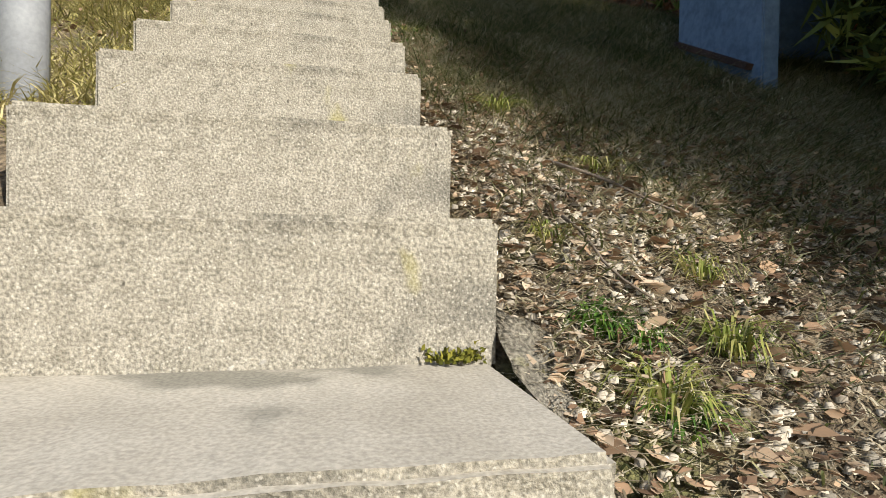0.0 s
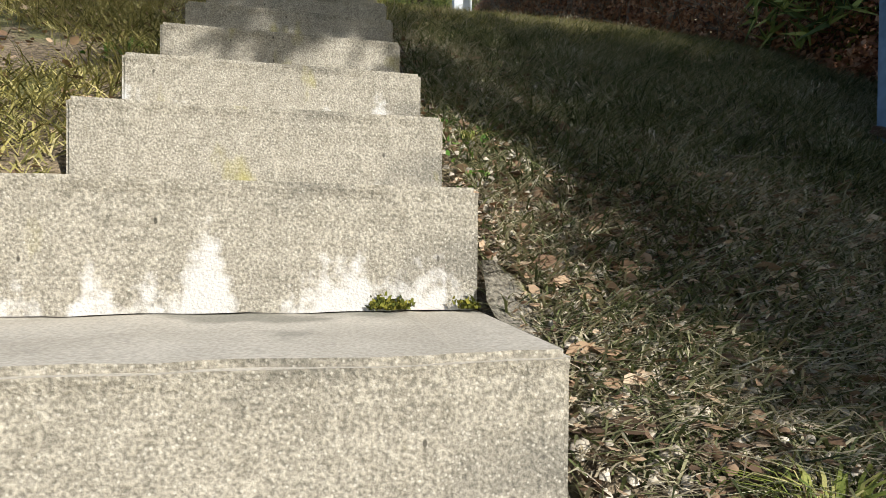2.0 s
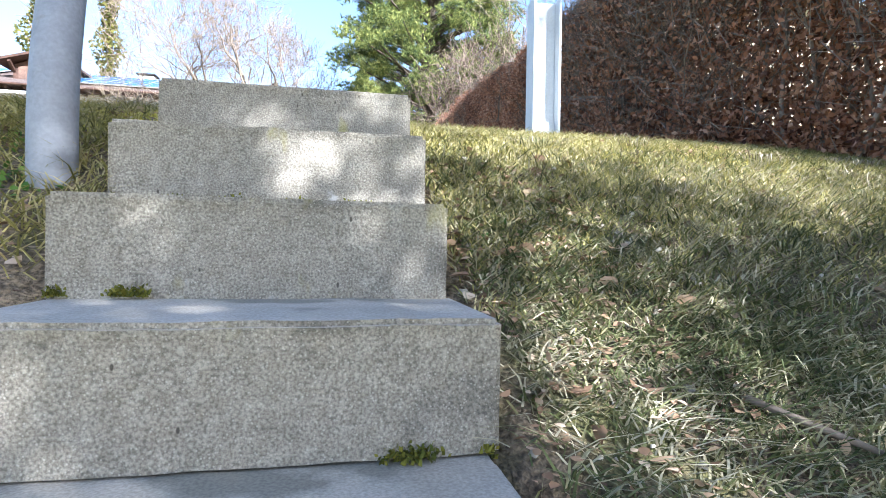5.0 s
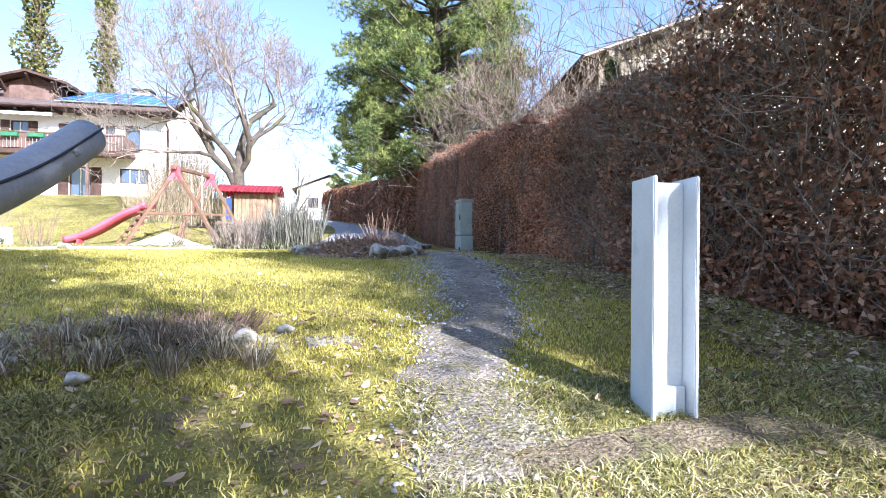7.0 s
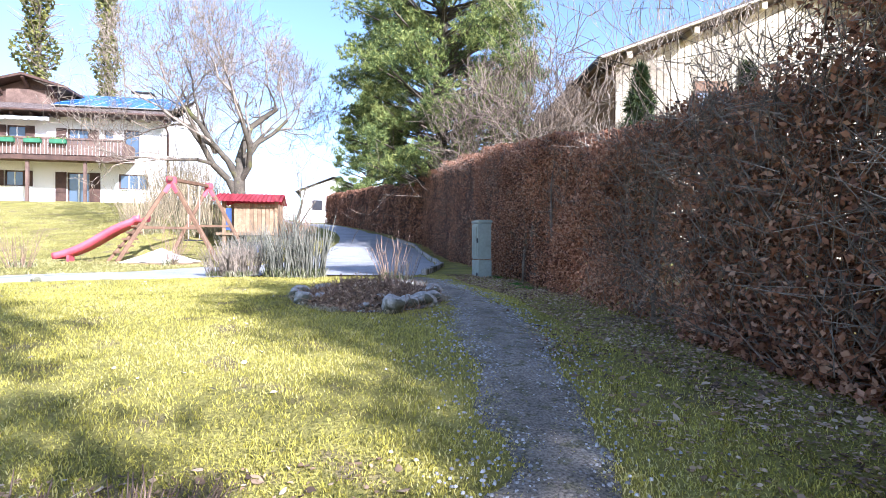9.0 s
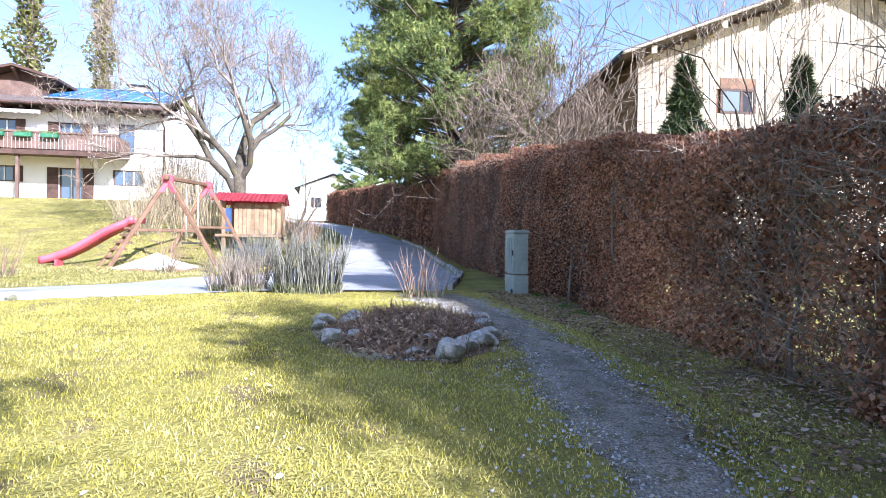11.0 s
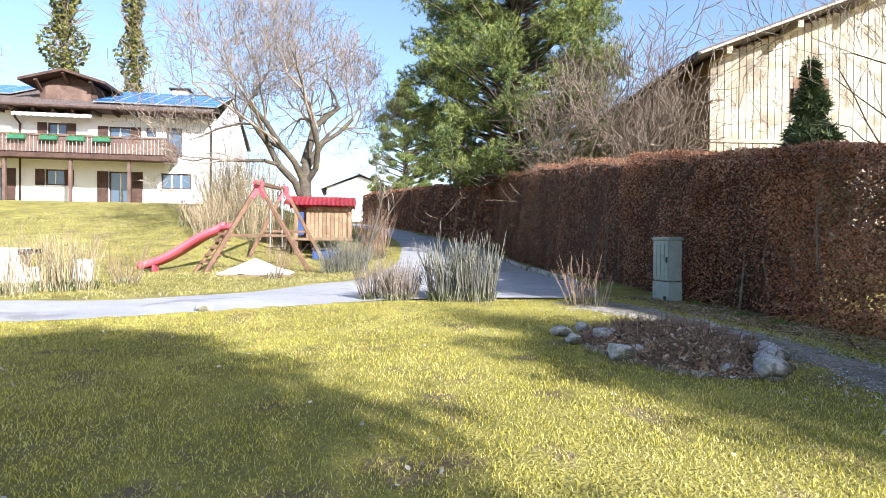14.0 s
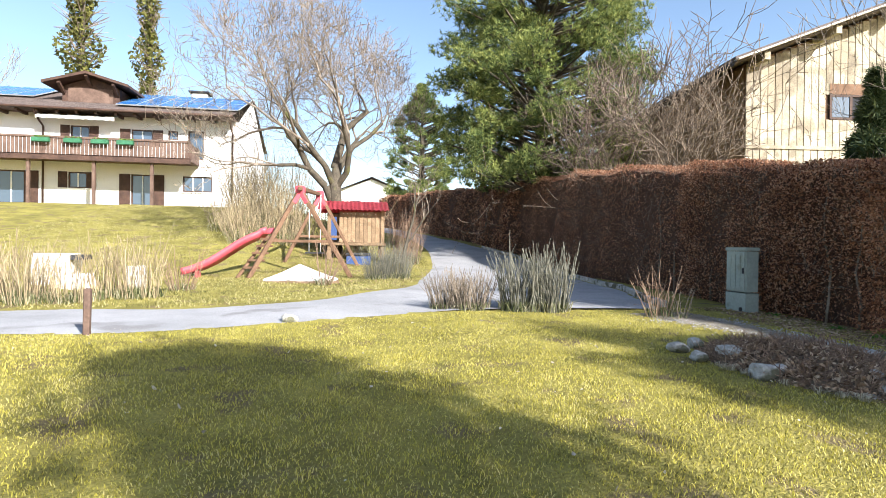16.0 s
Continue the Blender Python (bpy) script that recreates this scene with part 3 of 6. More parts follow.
def bent_post(name, pts, label):
    t = thing(name, pts[0], label, "post")
    P = np.array(pts, float)
    s = np.linspace(0, len(P) - 1, 40)
    Q = np.stack([np.interp(s, range(len(P)), P[:, j]) for j in range(3)], 1)
    for _ in range(6):
        Q[1:-1] = (Q[:-2] + Q[1:-1] * 2 + Q[2:]) / 4
    part("pipe", (tube(Q, [0.058] * len(Q), 20), M_GALV), t)
    # welded seam along the pipe and two bolt heads
    off = Vector((0.052, -0.012, 0.03))
    part("seam", (tube([Vector(q) + off for q in Q[len(Q) // 2:]], [0.004] * (len(Q) - len(Q) // 2), 6), M_BLACK), t, "dark welded seam")
    for f in (0.72, 0.93):
        q = Vector(Q[int(f * 39)]) + Vector((0.055, -0.02, 0.01))
        bm = bmesh.new()
        bmesh.ops.create_cone(bm, cap_ends=True, segments=10, radius1=0.014, radius2=0.010, depth=0.02, matrix=Matrix.LocRotScale(q, Euler((0, radians(70), 0)), None))
        part("bolt", (bm, M_GALV), t)
    return t


bent_post("railing_post", [(-0.57, 3.5, -0.95), (-0.585, 3.52, -0.6), (-0.615, 3.66, -0.2), (-0.635, 3.76, 0.04), (-0.63, 3.97, 0.13), (-0.60, 4.45, 0.17), (-0.58, 4.75, 0.29), (-0.555, 5.02, 0.44)], "bent galvanised steel railing pipe with a cut end")
post2 = thing("railing_post", (-0.62, 0.55, -2.85), "round galvanised steel railing post in the grass", "post")
part("pipe", (tube([(-0.62, 0.55, -2.9), (-0.63, 0.57, -2.2), (-0.64, 0.6, -1.6)], [0.058] * 3, 20), M_GALV), post2)
bm = bmesh.new()
bmesh.ops.create_cone(bm, cap_ends=True, segments=20, radius1=0.062, radius2=0.055, depth=0.02, matrix=Matrix.Translation((-0.64, 0.6, -1.595)))
part("cap", (bm, M_GALV), post2)


# steel H-section stub beside the path
def h_post(x, y, z0, z1, turn):
    t = thing("steel_post", (x, y, z0), "grey coated steel H-section post standing in the grass", "post")
    W, D, T = 0.15, 0.16, 0.013
    R = Matrix.Translation((x, y, 0)) @ Matrix.Rotation(radians(turn), 4, "Z")
    for n, b in (("flange", (-W / 2, -W / 2 + T, -D / 2, D / 2)), ("flange", (W / 2 - T, W / 2, -D / 2, D / 2)), ("web", (-W / 2 + T, W / 2 - T, -0.005, 0.005))):
        bm = bx(*b, z0 - 0.15, z1 - (0.012 if n == "web" else 0), 0.003)
        bm.transform(R)
        part(n, (bm, M_BEAM), t)
    bm = bx(-W / 2 + T + 0.002, W / 2 - T - 0.002, -0.03, -0.007, z0 - 0.1, z0 + 0.1, 0.003)
    bm.transform(R)
    part("base_plate", (bm, M_BEAM), t)


h_post(1.255, 4.73, -0.43, 0.335, -6)

# hedge: a front line, a top line, leaves and stems
HY = [3.9, 5.3, 6.5, 8.0, 10.5, 12.7, 16, 20, 26, 31.5, 37, 43, 46]
HX = [3.05, 2.62, 2.52, 2.45, 2.66, 2.74, 3.05, 3.2, 3.4, 2.8, 1.7, 0.0, -1.0]
HT = [1.6, 1.5, 1.5, 1.55, 1.92, 2.25, 2.68, 3.1, 3.45, 3.75, 4.1, 4.35, 4.4]
hx = lambda y: np.interp(y, HY, HX)
ht = lambda y: np.interp(y, HY, HT) + 0.05 * np.sin(y * 1.9) + 0.03 * np.sin(y * 4.3 + 1)
DEPTH = 0.95


def hedge_points(y0, y1, n, lo=0.0, shell=0.22):
    """Points on the front, the top and a little inside."""
    y = rng.uniform(y0, y1, n)
    top = rng.random(n) < 0.28
    u = rng.random(n)
    g = ground_z(hx(y), y)
    h = ht(y)
    bulge = 0.10 * np.sin(y * 2.1 + 3 * u) + 0.06 * np.sin(y * 5.3) + 0.05 * np.sin(u * 9 + y * 3.1)
    inward = np.abs(rng.normal(0, shell, n))
    x = np.where(top, hx(y) + 0.12 + u * (DEPTH - 0.1), hx(y) - bulge * 0.7 + inward + 0.10 * (u > 0.92))
    z = np.where(top, h - inward * 0.5, g + lo + (h - g - lo) * np.power(u, 0.9))
    return np.stack([x, y + rng.normal(0, 0.02, n), z], 1)


hedge = thing("hedge", (2.9, 13, 0.0), "trimmed beech hedge in winter with dense russet leaves", "hedge")
part("leaves", leaves_mesh("leaves", np.concatenate([hedge_points(8.0, 15, 84000), hedge_points(15, 26, 44000), hedge_points(6.3, 8.2, 12000, 0.1, 0.3)]), rng.uniform(0.024, 0.046, 140000), M_HEDGE), hedge)
part("far_leaves", leaves_mesh("far_leaves", hedge_points(26, 46, 24000), 0.10, M_HEDGE), hedge)
# closed core behind the leaves, its dark colour standing in for inner shade
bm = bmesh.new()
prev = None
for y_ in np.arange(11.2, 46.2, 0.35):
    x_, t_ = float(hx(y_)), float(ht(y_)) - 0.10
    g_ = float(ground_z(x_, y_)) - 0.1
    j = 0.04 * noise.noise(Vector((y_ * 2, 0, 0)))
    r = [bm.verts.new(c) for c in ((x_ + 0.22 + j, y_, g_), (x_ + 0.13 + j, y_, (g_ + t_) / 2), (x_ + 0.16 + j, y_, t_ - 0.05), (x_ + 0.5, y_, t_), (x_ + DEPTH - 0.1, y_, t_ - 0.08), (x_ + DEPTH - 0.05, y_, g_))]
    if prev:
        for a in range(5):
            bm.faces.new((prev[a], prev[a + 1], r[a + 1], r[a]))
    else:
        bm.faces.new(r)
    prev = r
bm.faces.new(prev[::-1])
part("thicket", (bm, M_HCORE), hedge, "solid dark core coloured as the shade inside the hedge")
n = 8500
y_ = np.where(rng.random(n) < 0.5, rng.uniform(5.2, 9, n), rng.uniform(6.2, 22, n))
g_ = ground_z(hx(y_), y_)
u_ = rng.random(n) ** 0.8
p0 = np.stack([hx(y_) + rng.uniform(-0.03, 0.35, n), y_, g_ + (ht(y_) - g_) * u_ * 0.95], 1)
dv = rng.normal(size=(n, 3)) * [0.6, 0.8, 0.7]
dv[:, 2] += 0.7
dv /= np.linalg.norm(dv, axis=1, keepdims=True)
p1 = p0 + dv * rng.uniform(0.1, 0.34, (n, 1))
part("twig_tangle", segs_mesh("twig_tangle", p0, p1, 0.0035, 0.0015, M_TWIG, 3), hedge)
for y_ in np.arange(6.6, 16, 0.42):
    y_ += rng.uniform(-0.12, 0.12)
    x_ = float(hx(y_)) + rng.uniform(0.08, 0.25)
    g_ = float(ground_z(x_, y_))
    hgt = float(ht(y_)) - g_
    q = [(x_, y_, g_ - 0.05)]
    for k in range(1, 6):
        q.append((x_ + rng.normal(0, 0.03), y_ + rng.normal(0, 0.04), g_ + hgt * k / 6))
    part("stem", (tube(q, [0.018, 0.016, 0.014, 0.012, 0.009, 0.005], 6), M_TWIG), hedge)


# trees
def grow(base, direction, length, radius, depth, spread, out, tips, up=0.15, kids=3, wiggle=0.18, shrink=0.72):
    """Branches as tapered pieces; tips are kept for leaves."""
    p, d = Vector(base), Vector(direction).normalized()
    nseg = 4 if depth > 1 else 3
    for k in range(nseg):
        d2 = (d + Vector(rng.normal(size=3)) * wiggle + Vector((0, 0, up * 0.4))).normalized()
        q = p + d2 * (length / nseg)
        r0, r1 = radius * (1 - 0.4 * k / nseg), radius * (1 - 0.4 * (k + 1) / nseg)
        out.append((tuple(p), tuple(q), r0, r1))
        if depth > 0 and k > 0:
            for _ in range(1 if k < nseg - 1 else kids - 1):
                side = Vector(rng.normal(size=3)).cross(d2).normalized()
                nd = (d2 * (1 - spread) + side * spread + Vector((0, 0, up))).normalized()
                grow(q, nd, length * shrink * rng.uniform(0.75, 1.1), r1 * 0.62, depth - 1, spread, out, tips, up, kids, wiggle, shrink)
        p, d = q, d2
    tips.append(tuple(p))


def bare_tree(name, base, height, radius, label, depth=5, spread=0.45, up=0.2, kids=3, lean=(0, 0, 1), material=None, forks=1, shrink=0.72, category="tree", thin=0.0):
    t = thing(name, base, label, category)
    out, tips = [], []
    for k in range(forks):
        a = 2 * math.pi * k / max(forks, 1) + 0.4
        d = Vector(lean) + (Vector((math.cos(a), math.sin(a), 0)) * 0.35 if forks > 1 else Vector())
        grow(base, d, height * 0.33, radius * (0.75 if forks > 1 else 1), depth, spread, out, tips, up, kids, 0.16, shrink)
    out = sorted(out, key=lambda s: -s[2])
    a = np.array([s[0] for s in out])
    b = np.array([s[1] for s in out])
    r0, r1 = np.array([s[2] for s in out]), np.array([s[3] for s in out])
    r0, r1 = np.maximum(r0, 0.004 + thin), np.maximum(r1, 0.003 + thin)
    big = r0 > radius * 0.22
    m = material or M_BARK
    part("trunk", segs_mesh("trunk", a[big], b[big], r0[big], r1[big], m, 8), t)
    part("branchwork", segs_mesh("branchwork", a[~big], b[~big], r0[~big], r1[~big], M_TWIG if material is None else material, 3), t)
    return t, np.array(tips)


def gz(x, y):
    return float(ground_z(x, y))


def tufts(c, length, per, material, name, droop=0.0, wide=0.1):
    """Tufts of needles: thin spikes round each centre."""
    c = np.repeat(np.asarray(c, float), per, 0)
    n = len(c)
    d = rng.normal(size=(n, 3))
    d[:, 2] += 0.5 - droop
    d /= np.linalg.norm(d, axis=1, keepdims=True)
    s = np.cross(d, rng.normal(size=(n, 3)))
    s /= np.linalg.norm(s, axis=1, keepdims=True)
    L = length * rng.uniform(0.6, 1.2, (n, 1))
    v = np.stack([c - s * L * wide, c + s * L * wide, c + d * L], 1)
    return mesh_of(name, v.reshape(-1, 3), [(np.arange(n) * 3)[:, None] + [0, 1, 2]], material)


def pine(x, y, height, width, label, pads, per_pad, low=0.1, clear=0.0):
    z0 = gz(x, y)
    t = thing("pine_tree", (x, y, z0), label, "tree")
    part("trunk", (tube([(x, y, z0 - 0.2), (x + 0.1, y, z0 + height * 0.5), (x, y, z0 + height * 0.95)], [0.28, 0.18, 0.04], 10), M_BARK), t)
    cs, a, b = [], [], []
    for k in range(pads):
        f = low + (1 - low) * (k + rng.random()) / pads
        prof = (math.sin(math.pi * min(1, 0.22 + f * 0.82)) ** 0.7) * (1.0 if f > 0.15 else 0.85)
        ang = rng.uniform(0, 2 * math.pi)
        rad = width * prof * rng.uniform(0.45, 1.0)
        c = np.array([x + math.cos(ang) * rad, y + math.sin(ang) * rad, z0 + height * f + 0.2 * rad])
        c[2] = max(c[2], clear + rng.uniform(0, 0.5))
        a.append((x, y, c[2] - 0.2 * rad - 0.3))
        b.append(c)
        pr = rng.uniform(0.45, 0.95) * width / 4.2
        q = rng.normal(size=(per_pad, 3))
        q /= np.linalg.norm(q, axis=1, keepdims=True)
        q *= np.cbrt(rng.random((per_pad, 1))) * [pr, pr, pr * 0.62]
        cs.append(c + q)
    part("limbwork", segs_mesh("limbwork", a, b, 0.06, 0.03, M_BARK, 5), t)
    part("needles", tufts(np.concatenate(cs), 0.2, 15, M_PINE, "needles", -0.3, 0.06), t)


def conifer(name, x, y, z0, height, width, label, n=900, material=None):
    """A narrow fir: drooping sprays in tiers."""
    t = thing(name, (x, y, z0), label, "tree")
    part("trunk", (tube([(x, y, z0 - 0.2), (x, y, z0 + height)], [0.05 * height / 3, 0.01], 8), M_BARK), t)
    f = rng.random(n) ** 0.8
    r = width * (1 - f) * np.sqrt(rng.random(n)) * (0.75 + 0.25 * np.sin(f * 40))
    a = rng.uniform(0, 2 * np.pi, n)
    c = np.stack([x + r * np.cos(a), y + r * np.sin(a), z0 + 0.15 + height * f - 0.2 * r], 1)
    part("needles", tufts(c, 0.05 * height, 10, material or M_PINE, "needles", 0.6), t)


pine(4.2, 26.0, 16.5, 4.0, "tall dense Scots pine behind the hedge", 430, 95, 0.12, 3.4)
pine(2.3, 46.5, 10.5, 2.9, "smaller dark pine beyond the bend of the driveway", 170, 70, 0.05, 4.4)
conifer("fir_tree", 5.9, 13.8, 0.3, 3.6, 1.3, "small dark fir in front of the timber barn", 3200, M_FIR)
conifer("fir_tree", 8.0, 13.5, 0.3, 3.7, 1.3, "dark fir behind the bare hazel", 2600, M_FIR)



def big_tree(x, y, label):
    """A short trunk that splits into rising limbs."""
    z0 = gz(x, y)
    t = thing("walnut_tree", (x, y, z0), label, "tree")
    part("trunk", (tube([(x, y, z0 - 0.2), (x, y, z0 + 0.5), (x + 0.05, y, z0 + 1.3), (x + 0.02, y, z0 + 2.1), (x + 0.1, y, z0 + 3.2)], [0.36, 0.28, 0.25, 0.23, 0.15], 14), M_BARK), t)
    out, tips = [], []
    for d, h, L, r in (((0.1, 0.1, 1), 3.0, 3.4, 0.15), ((0.6, -0.1, 1), 2.2, 3.2, 0.12), ((-0.75, 0.1, 0.9), 1.6, 3.2, 0.14), ((-0.4, -0.3, 1), 2.3, 3.3, 0.12), ((0.25, 0.5, 1), 2.6, 2.9, 0.10), ((-0.6, 0.3, 0.9), 2.6, 2.7, 0.09), ((0.7, 0.2, 0.9), 2.6, 2.6, 0.08)):
        grow((x, y, z0 + h), d, L, r, 5, 0.5, out, tips, 0.16, 3, 0.24, 0.70)
    a, b = np.array([s[0] for s in out]), np.array([s[1] for s in out])
    r0, r1 = np.maximum([s[2] for s in out], 0.008), np.maximum([s[3] for s in out], 0.006)
    big = r0 > 0.06
    part("limb", segs_mesh("limb", a[big], b[big], r0[big], r1[big], M_BARK, 8), t)
    part("branchwork", segs_mesh("branchwork", a[~big], b[~big], r0[~big], r1[~big], M_TWIG, 3), t)


big_tree(-3.55, 25.7, "large bare fruit tree with a mossy forked trunk")
bare_tree("young_tree", (-1.45, 22.3, gz(-1.45, 22.3) - 0.1), 5.0, 0.06, "slender young bare tree by the play hut", 3, 0.45, 0.25, 3, (0, 0, 1), None, 1, 0.7, thin=0.002)
bare_tree("hazel_tree", (5.5, 11.0, 0.0), 8.0, 0.035, "bare hazel leaning over the hedge with catkins", 5, 0.42, 0.16, 2, (-0.15, 0.05, 1), None, 4, 0.72)
bare_tree("bare_shrub", (5.4, 22.6, 0.5), 8.6, 0.09, "bare brown shrub in front of the pine", 4, 0.55, 0.14, 3, (0, 0, 1), M_SHRUB, 5, 0.75, thin=0.006)
bare_tree("bare_shrub", (7.3, 20.2, 0.4), 8.2, 0.08, "reddish bare shrub beside the barn", 4, 0.55, 0.14, 3, (-0.1, 0, 1), M_SHRUB, 5, 0.75, thin=0.006)

part("inner_foliage", leaves_mesh("inner_foliage", hedge_points(7.2, 11.2, 20000, 0.0, 0.4), rng.uniform(0.026, 0.05, 20000), M_HEDGE), hedge)

# tall thicket at the near end of the hedge
thicket = thing("beech_thicket", (3.4, 5.0, -0.3), "tall untrimmed beech thicket with dry brown leaves", "hedge")
tips_all = []
sa, sb, s0, s1 = [], [], [], []
for k in range(38):
    yy = rng.uniform(2.3, 5.3)
    xx = float(np.interp(yy, HY, HX)) + rng.uniform(0.1, 1.1) + (0.5 if yy < 3.9 else 0)
    out, tips = [], []
    grow((xx, yy, gz(xx, yy) - 0.05), (rng.normal(0, 0.1), rng.normal(0, 0.1), 1), rng.uniform(1.1, 1.7), rng.uniform(0.010, 0.022), 3, 0.42, out, tips, 0.3, 3, 0.12, 0.72)
    tips_all += tips + [s[1] for s in out[3:]]
    for s in out:
        sa.append(s[0]); sb.append(s[1]); s0.append(max(s[2], 0.003)); s1.append(max(s[3], 0.002))
part("stem_mass", segs_mesh("stem_mass", sa, sb, np.array(s0), np.array(s1), M_TWIG, 5), thicket)
tp = np.array(tips_all)
cl = tp[rng.integers(0, len(tp), 42000)] + rng.normal(0, 0.13, (42000, 3))
n = 74000
y_ = rng.uniform(2.3, 7.4, n)
x_ = hx(y_) + np.abs(rng.normal(0, 0.55, n)) - 0.05
u_ = rng.random(n) ** 1.7
g_ = ground_z(x_, y_) + 0.03
cl = np.concatenate([cl, np.stack([x_, y_, g_ + u_ * (np.interp(y_, [2.3, 3.2, 4.2, 5.4, 6.1, 6.5, 7.4], [1.7, 2.7, 4.9, 4.8, 3.8, 1.5, 1.4]) + 0.15 * np.sin(y_ * 5) - g_)], 1)])
n = 46000
y_ = rng.uniform(3.2, 6.8, n)
x_ = hx(y_) + rng.uniform(0.25, 1.5, n)
cl = np.concatenate([cl, np.stack([x_, y_, ground_z(x_, y_) + rng.random(n) * np.interp(y_, [3.2, 4.2, 5.6, 6.6], [2.2, 3.6, 3.4, 1.7])], 1)])
n = 4500
y_ = rng.uniform(3.3, 7.4, n)
x_ = hx(y_) + np.abs(rng.normal(0, 0.4, n)) - 0.05
p0 = np.stack([x_, y_, ground_z(x_, y_) + rng.random(n) ** 1.2 * np.where(y_ < 6.3, 3.6, 1.9)], 1)
dv = rng.normal(size=(n, 3)) * [0.7, 0.8, 0.6] + [0, 0, 0.6]
dv /= np.linalg.norm(dv, axis=1, keepdims=True)
part("twig_tangle", segs_mesh("twig_tangle", p0, p0 + dv * rng.uniform(0.12, 0.5, (n, 1)), 0.004, 0.0015, M_TWIG, 3), thicket)
part("leaves", leaves_mesh("leaves", cl, rng.uniform(0.03, 0.058, len(cl)), M_HEDGE), thicket)

# tall evergreens below the bank: their shade lies over the bank and the lawn
def shade_tree(x, y, z_lo, z_hi, width, pads, per, pad_r, label):
    z0 = gz(x, y)
    t = thing("spruce_tree", (x, y, z0), label, "tree")
    part("trunk", (tube([(x, y, z0 - 0.2), (x + 0.1, y, (z0 + z_hi) / 2), (x, y, z_hi)], [0.2, 0.13, 0.03], 10), M_BARK), t)
    cs, a, b = [], [], []
    for k in range(pads):
        f = (k + rng.random()) / pads
        prof = (0.62 + 0.38 * min(1.0, f / 0.35)) * (1.0 - 0.35 * f ** 2)
        ang = k * 2.4 + rng.uniform(-0.4, 0.4)
        rad = max(width * prof - pad_r * 0.5, 0.1) * math.sqrt(rng.random())
        c = np.array([x - 0.3 * max(0.0, 1 - f / 0.4) + math.cos(ang) * rad, y + math.sin(ang) * rad, z_lo + (z_hi - z_lo) * f])
        a.append((x, y, c[2] - 0.2 * rad))
        b.append(c)
        q = rng.normal(size=(per if f > 0.3 else per // 2, 3)) * pad_r * 0.5
        q[:, 2] *= 0.6
        cs.append(c + q)
    part("limbwork", segs_mesh("limbwork", a, b, 0.03, 0.012, M_BARK, 4), t)
    part("needles", tufts(np.concatenate(cs), 0.2, 8, M_PINE, "needles"), t)


rng = np.random.default_rng(23)
shade_tree(2.55, -1.5, 1.2, 8.3, 1.3, 58, 85, 0.62, "tall spruce below the bank")
shade_tree(6.95, -1.5, 3.7, 8.0, 2.0, 82, 85, 0.62, "tall spruce beyond the yews")
shade_tree(6.3, 5.4, 2.6, 7.2, 1.35, 60, 80, 0.6, "tall spruce behind the hedge")
SHADE_BUSHES = [(3.6, -1.5, 4.15, 1.3), (2.8, -1.6, 4.1, 0.55), (3.85, -1.6, 6.1, 0.9), (4.75, -1.4, 5.6, 1.38), (6.5, -1.4, 5.3, 1.4), (3.45, 0.9, 1.9, 0.85), (4.6, 2.4, 1.6, 0.9), (3.7, 2.9, 1.3, 0.8)]

# evergreen thicket below the bank, in whose shade the bank lies
def evergreen(x, y, height, width, n, label, seed_low=0.0):
    z0 = gz(x, y)
    t = thing("yew_bush", (x, y, z0), label, "bush")
    part("stem", (tube([(x, y, z0 - 0.1), (x + 0.05, y, z0 + height * 0.8)], [0.08, 0.03], 8), M_BARK), t)
    q = rng.normal(size=(n, 3))
    q /= np.linalg.norm(q, axis=1, keepdims=True)
    q *= (0.55 + 0.45 * rng.random((n, 1))) * [width, width, height * 0.5]
    q *= 1 + 0.25 * np.sin(q[:, :1] * 5 + q[:, 2:3] * 3)
    part("foliage", tufts(q + [x, y, z0 + height * 0.52], 0.16, 7, M_PINE, "foliage"), t)


for x_, y_, h_, w_ in SHADE_BUSHES:
    evergreen(x_, y_, h_, w_, int(1250 * w_ * h_), "dark dense yew beside the stairs")

# pale blue shed wall end
shed = thing("shed", (2.75, 1.56, -2.3), "pale blue boarded shed with dark battens", "shed")
part("wall", (bx(2.2, 2.3, 1.2, 1.86, -2.6, -1.0, 0.01), M_BLUEWALL), shed)
part("back_wall", (bx(2.302, 3.3, 1.78, 1.86, -2.6, -1.0, 0.01), M_BLUEWALL), shed)
for z_ in (-1.93, -1.42, -1.22):
    part("batten", (beam((2.185, 1.26, z_ - 0.17), (2.185, 1.84 if z_ != -1.42 else 1.72, z_ + 0.14), 0.03, 0.05), M_DKWOOD), shed)
part("roof", (bx(2.14, 3.4, 1.1, 1.92, -0.998, -0.93, 0.01), M_TILE), shed)


# house
def wall_panel(xs, zs, holes, y0, y1):
    """A wall along x with openings through it."""
    gx_, gz_ = sorted({*xs, *[h[0] for h in holes], *[h[1] for h in holes]}), sorted({*zs, *[h[2] for h in holes], *[h[3] for h in holes]})
    bm = bmesh.new()
    for a, b in zip(gx_, gx_[1:]):
        run = None
        for c, d in zip(gz_, gz_[1:]):
            if any(h[0] <= a and b <= h[1] and h[2] <= c and d <= h[3] for h in holes):
                continue
            bx(a, b, y0, y1, c, d, 0, bm)
    bmesh.ops.remove_doubles(bm, verts=bm.verts, dist=0.001)
    seen, dup = {}, []
    for f in bm.faces:
        k = tuple(round(c, 3) for c in f.calc_center_median())
        if k in seen:
            dup += [f, seen[k]]
        seen[k] = f
    bmesh.ops.delete(bm, geom=list(set(dup)), context="FACES")
    return bm, M_RENDER


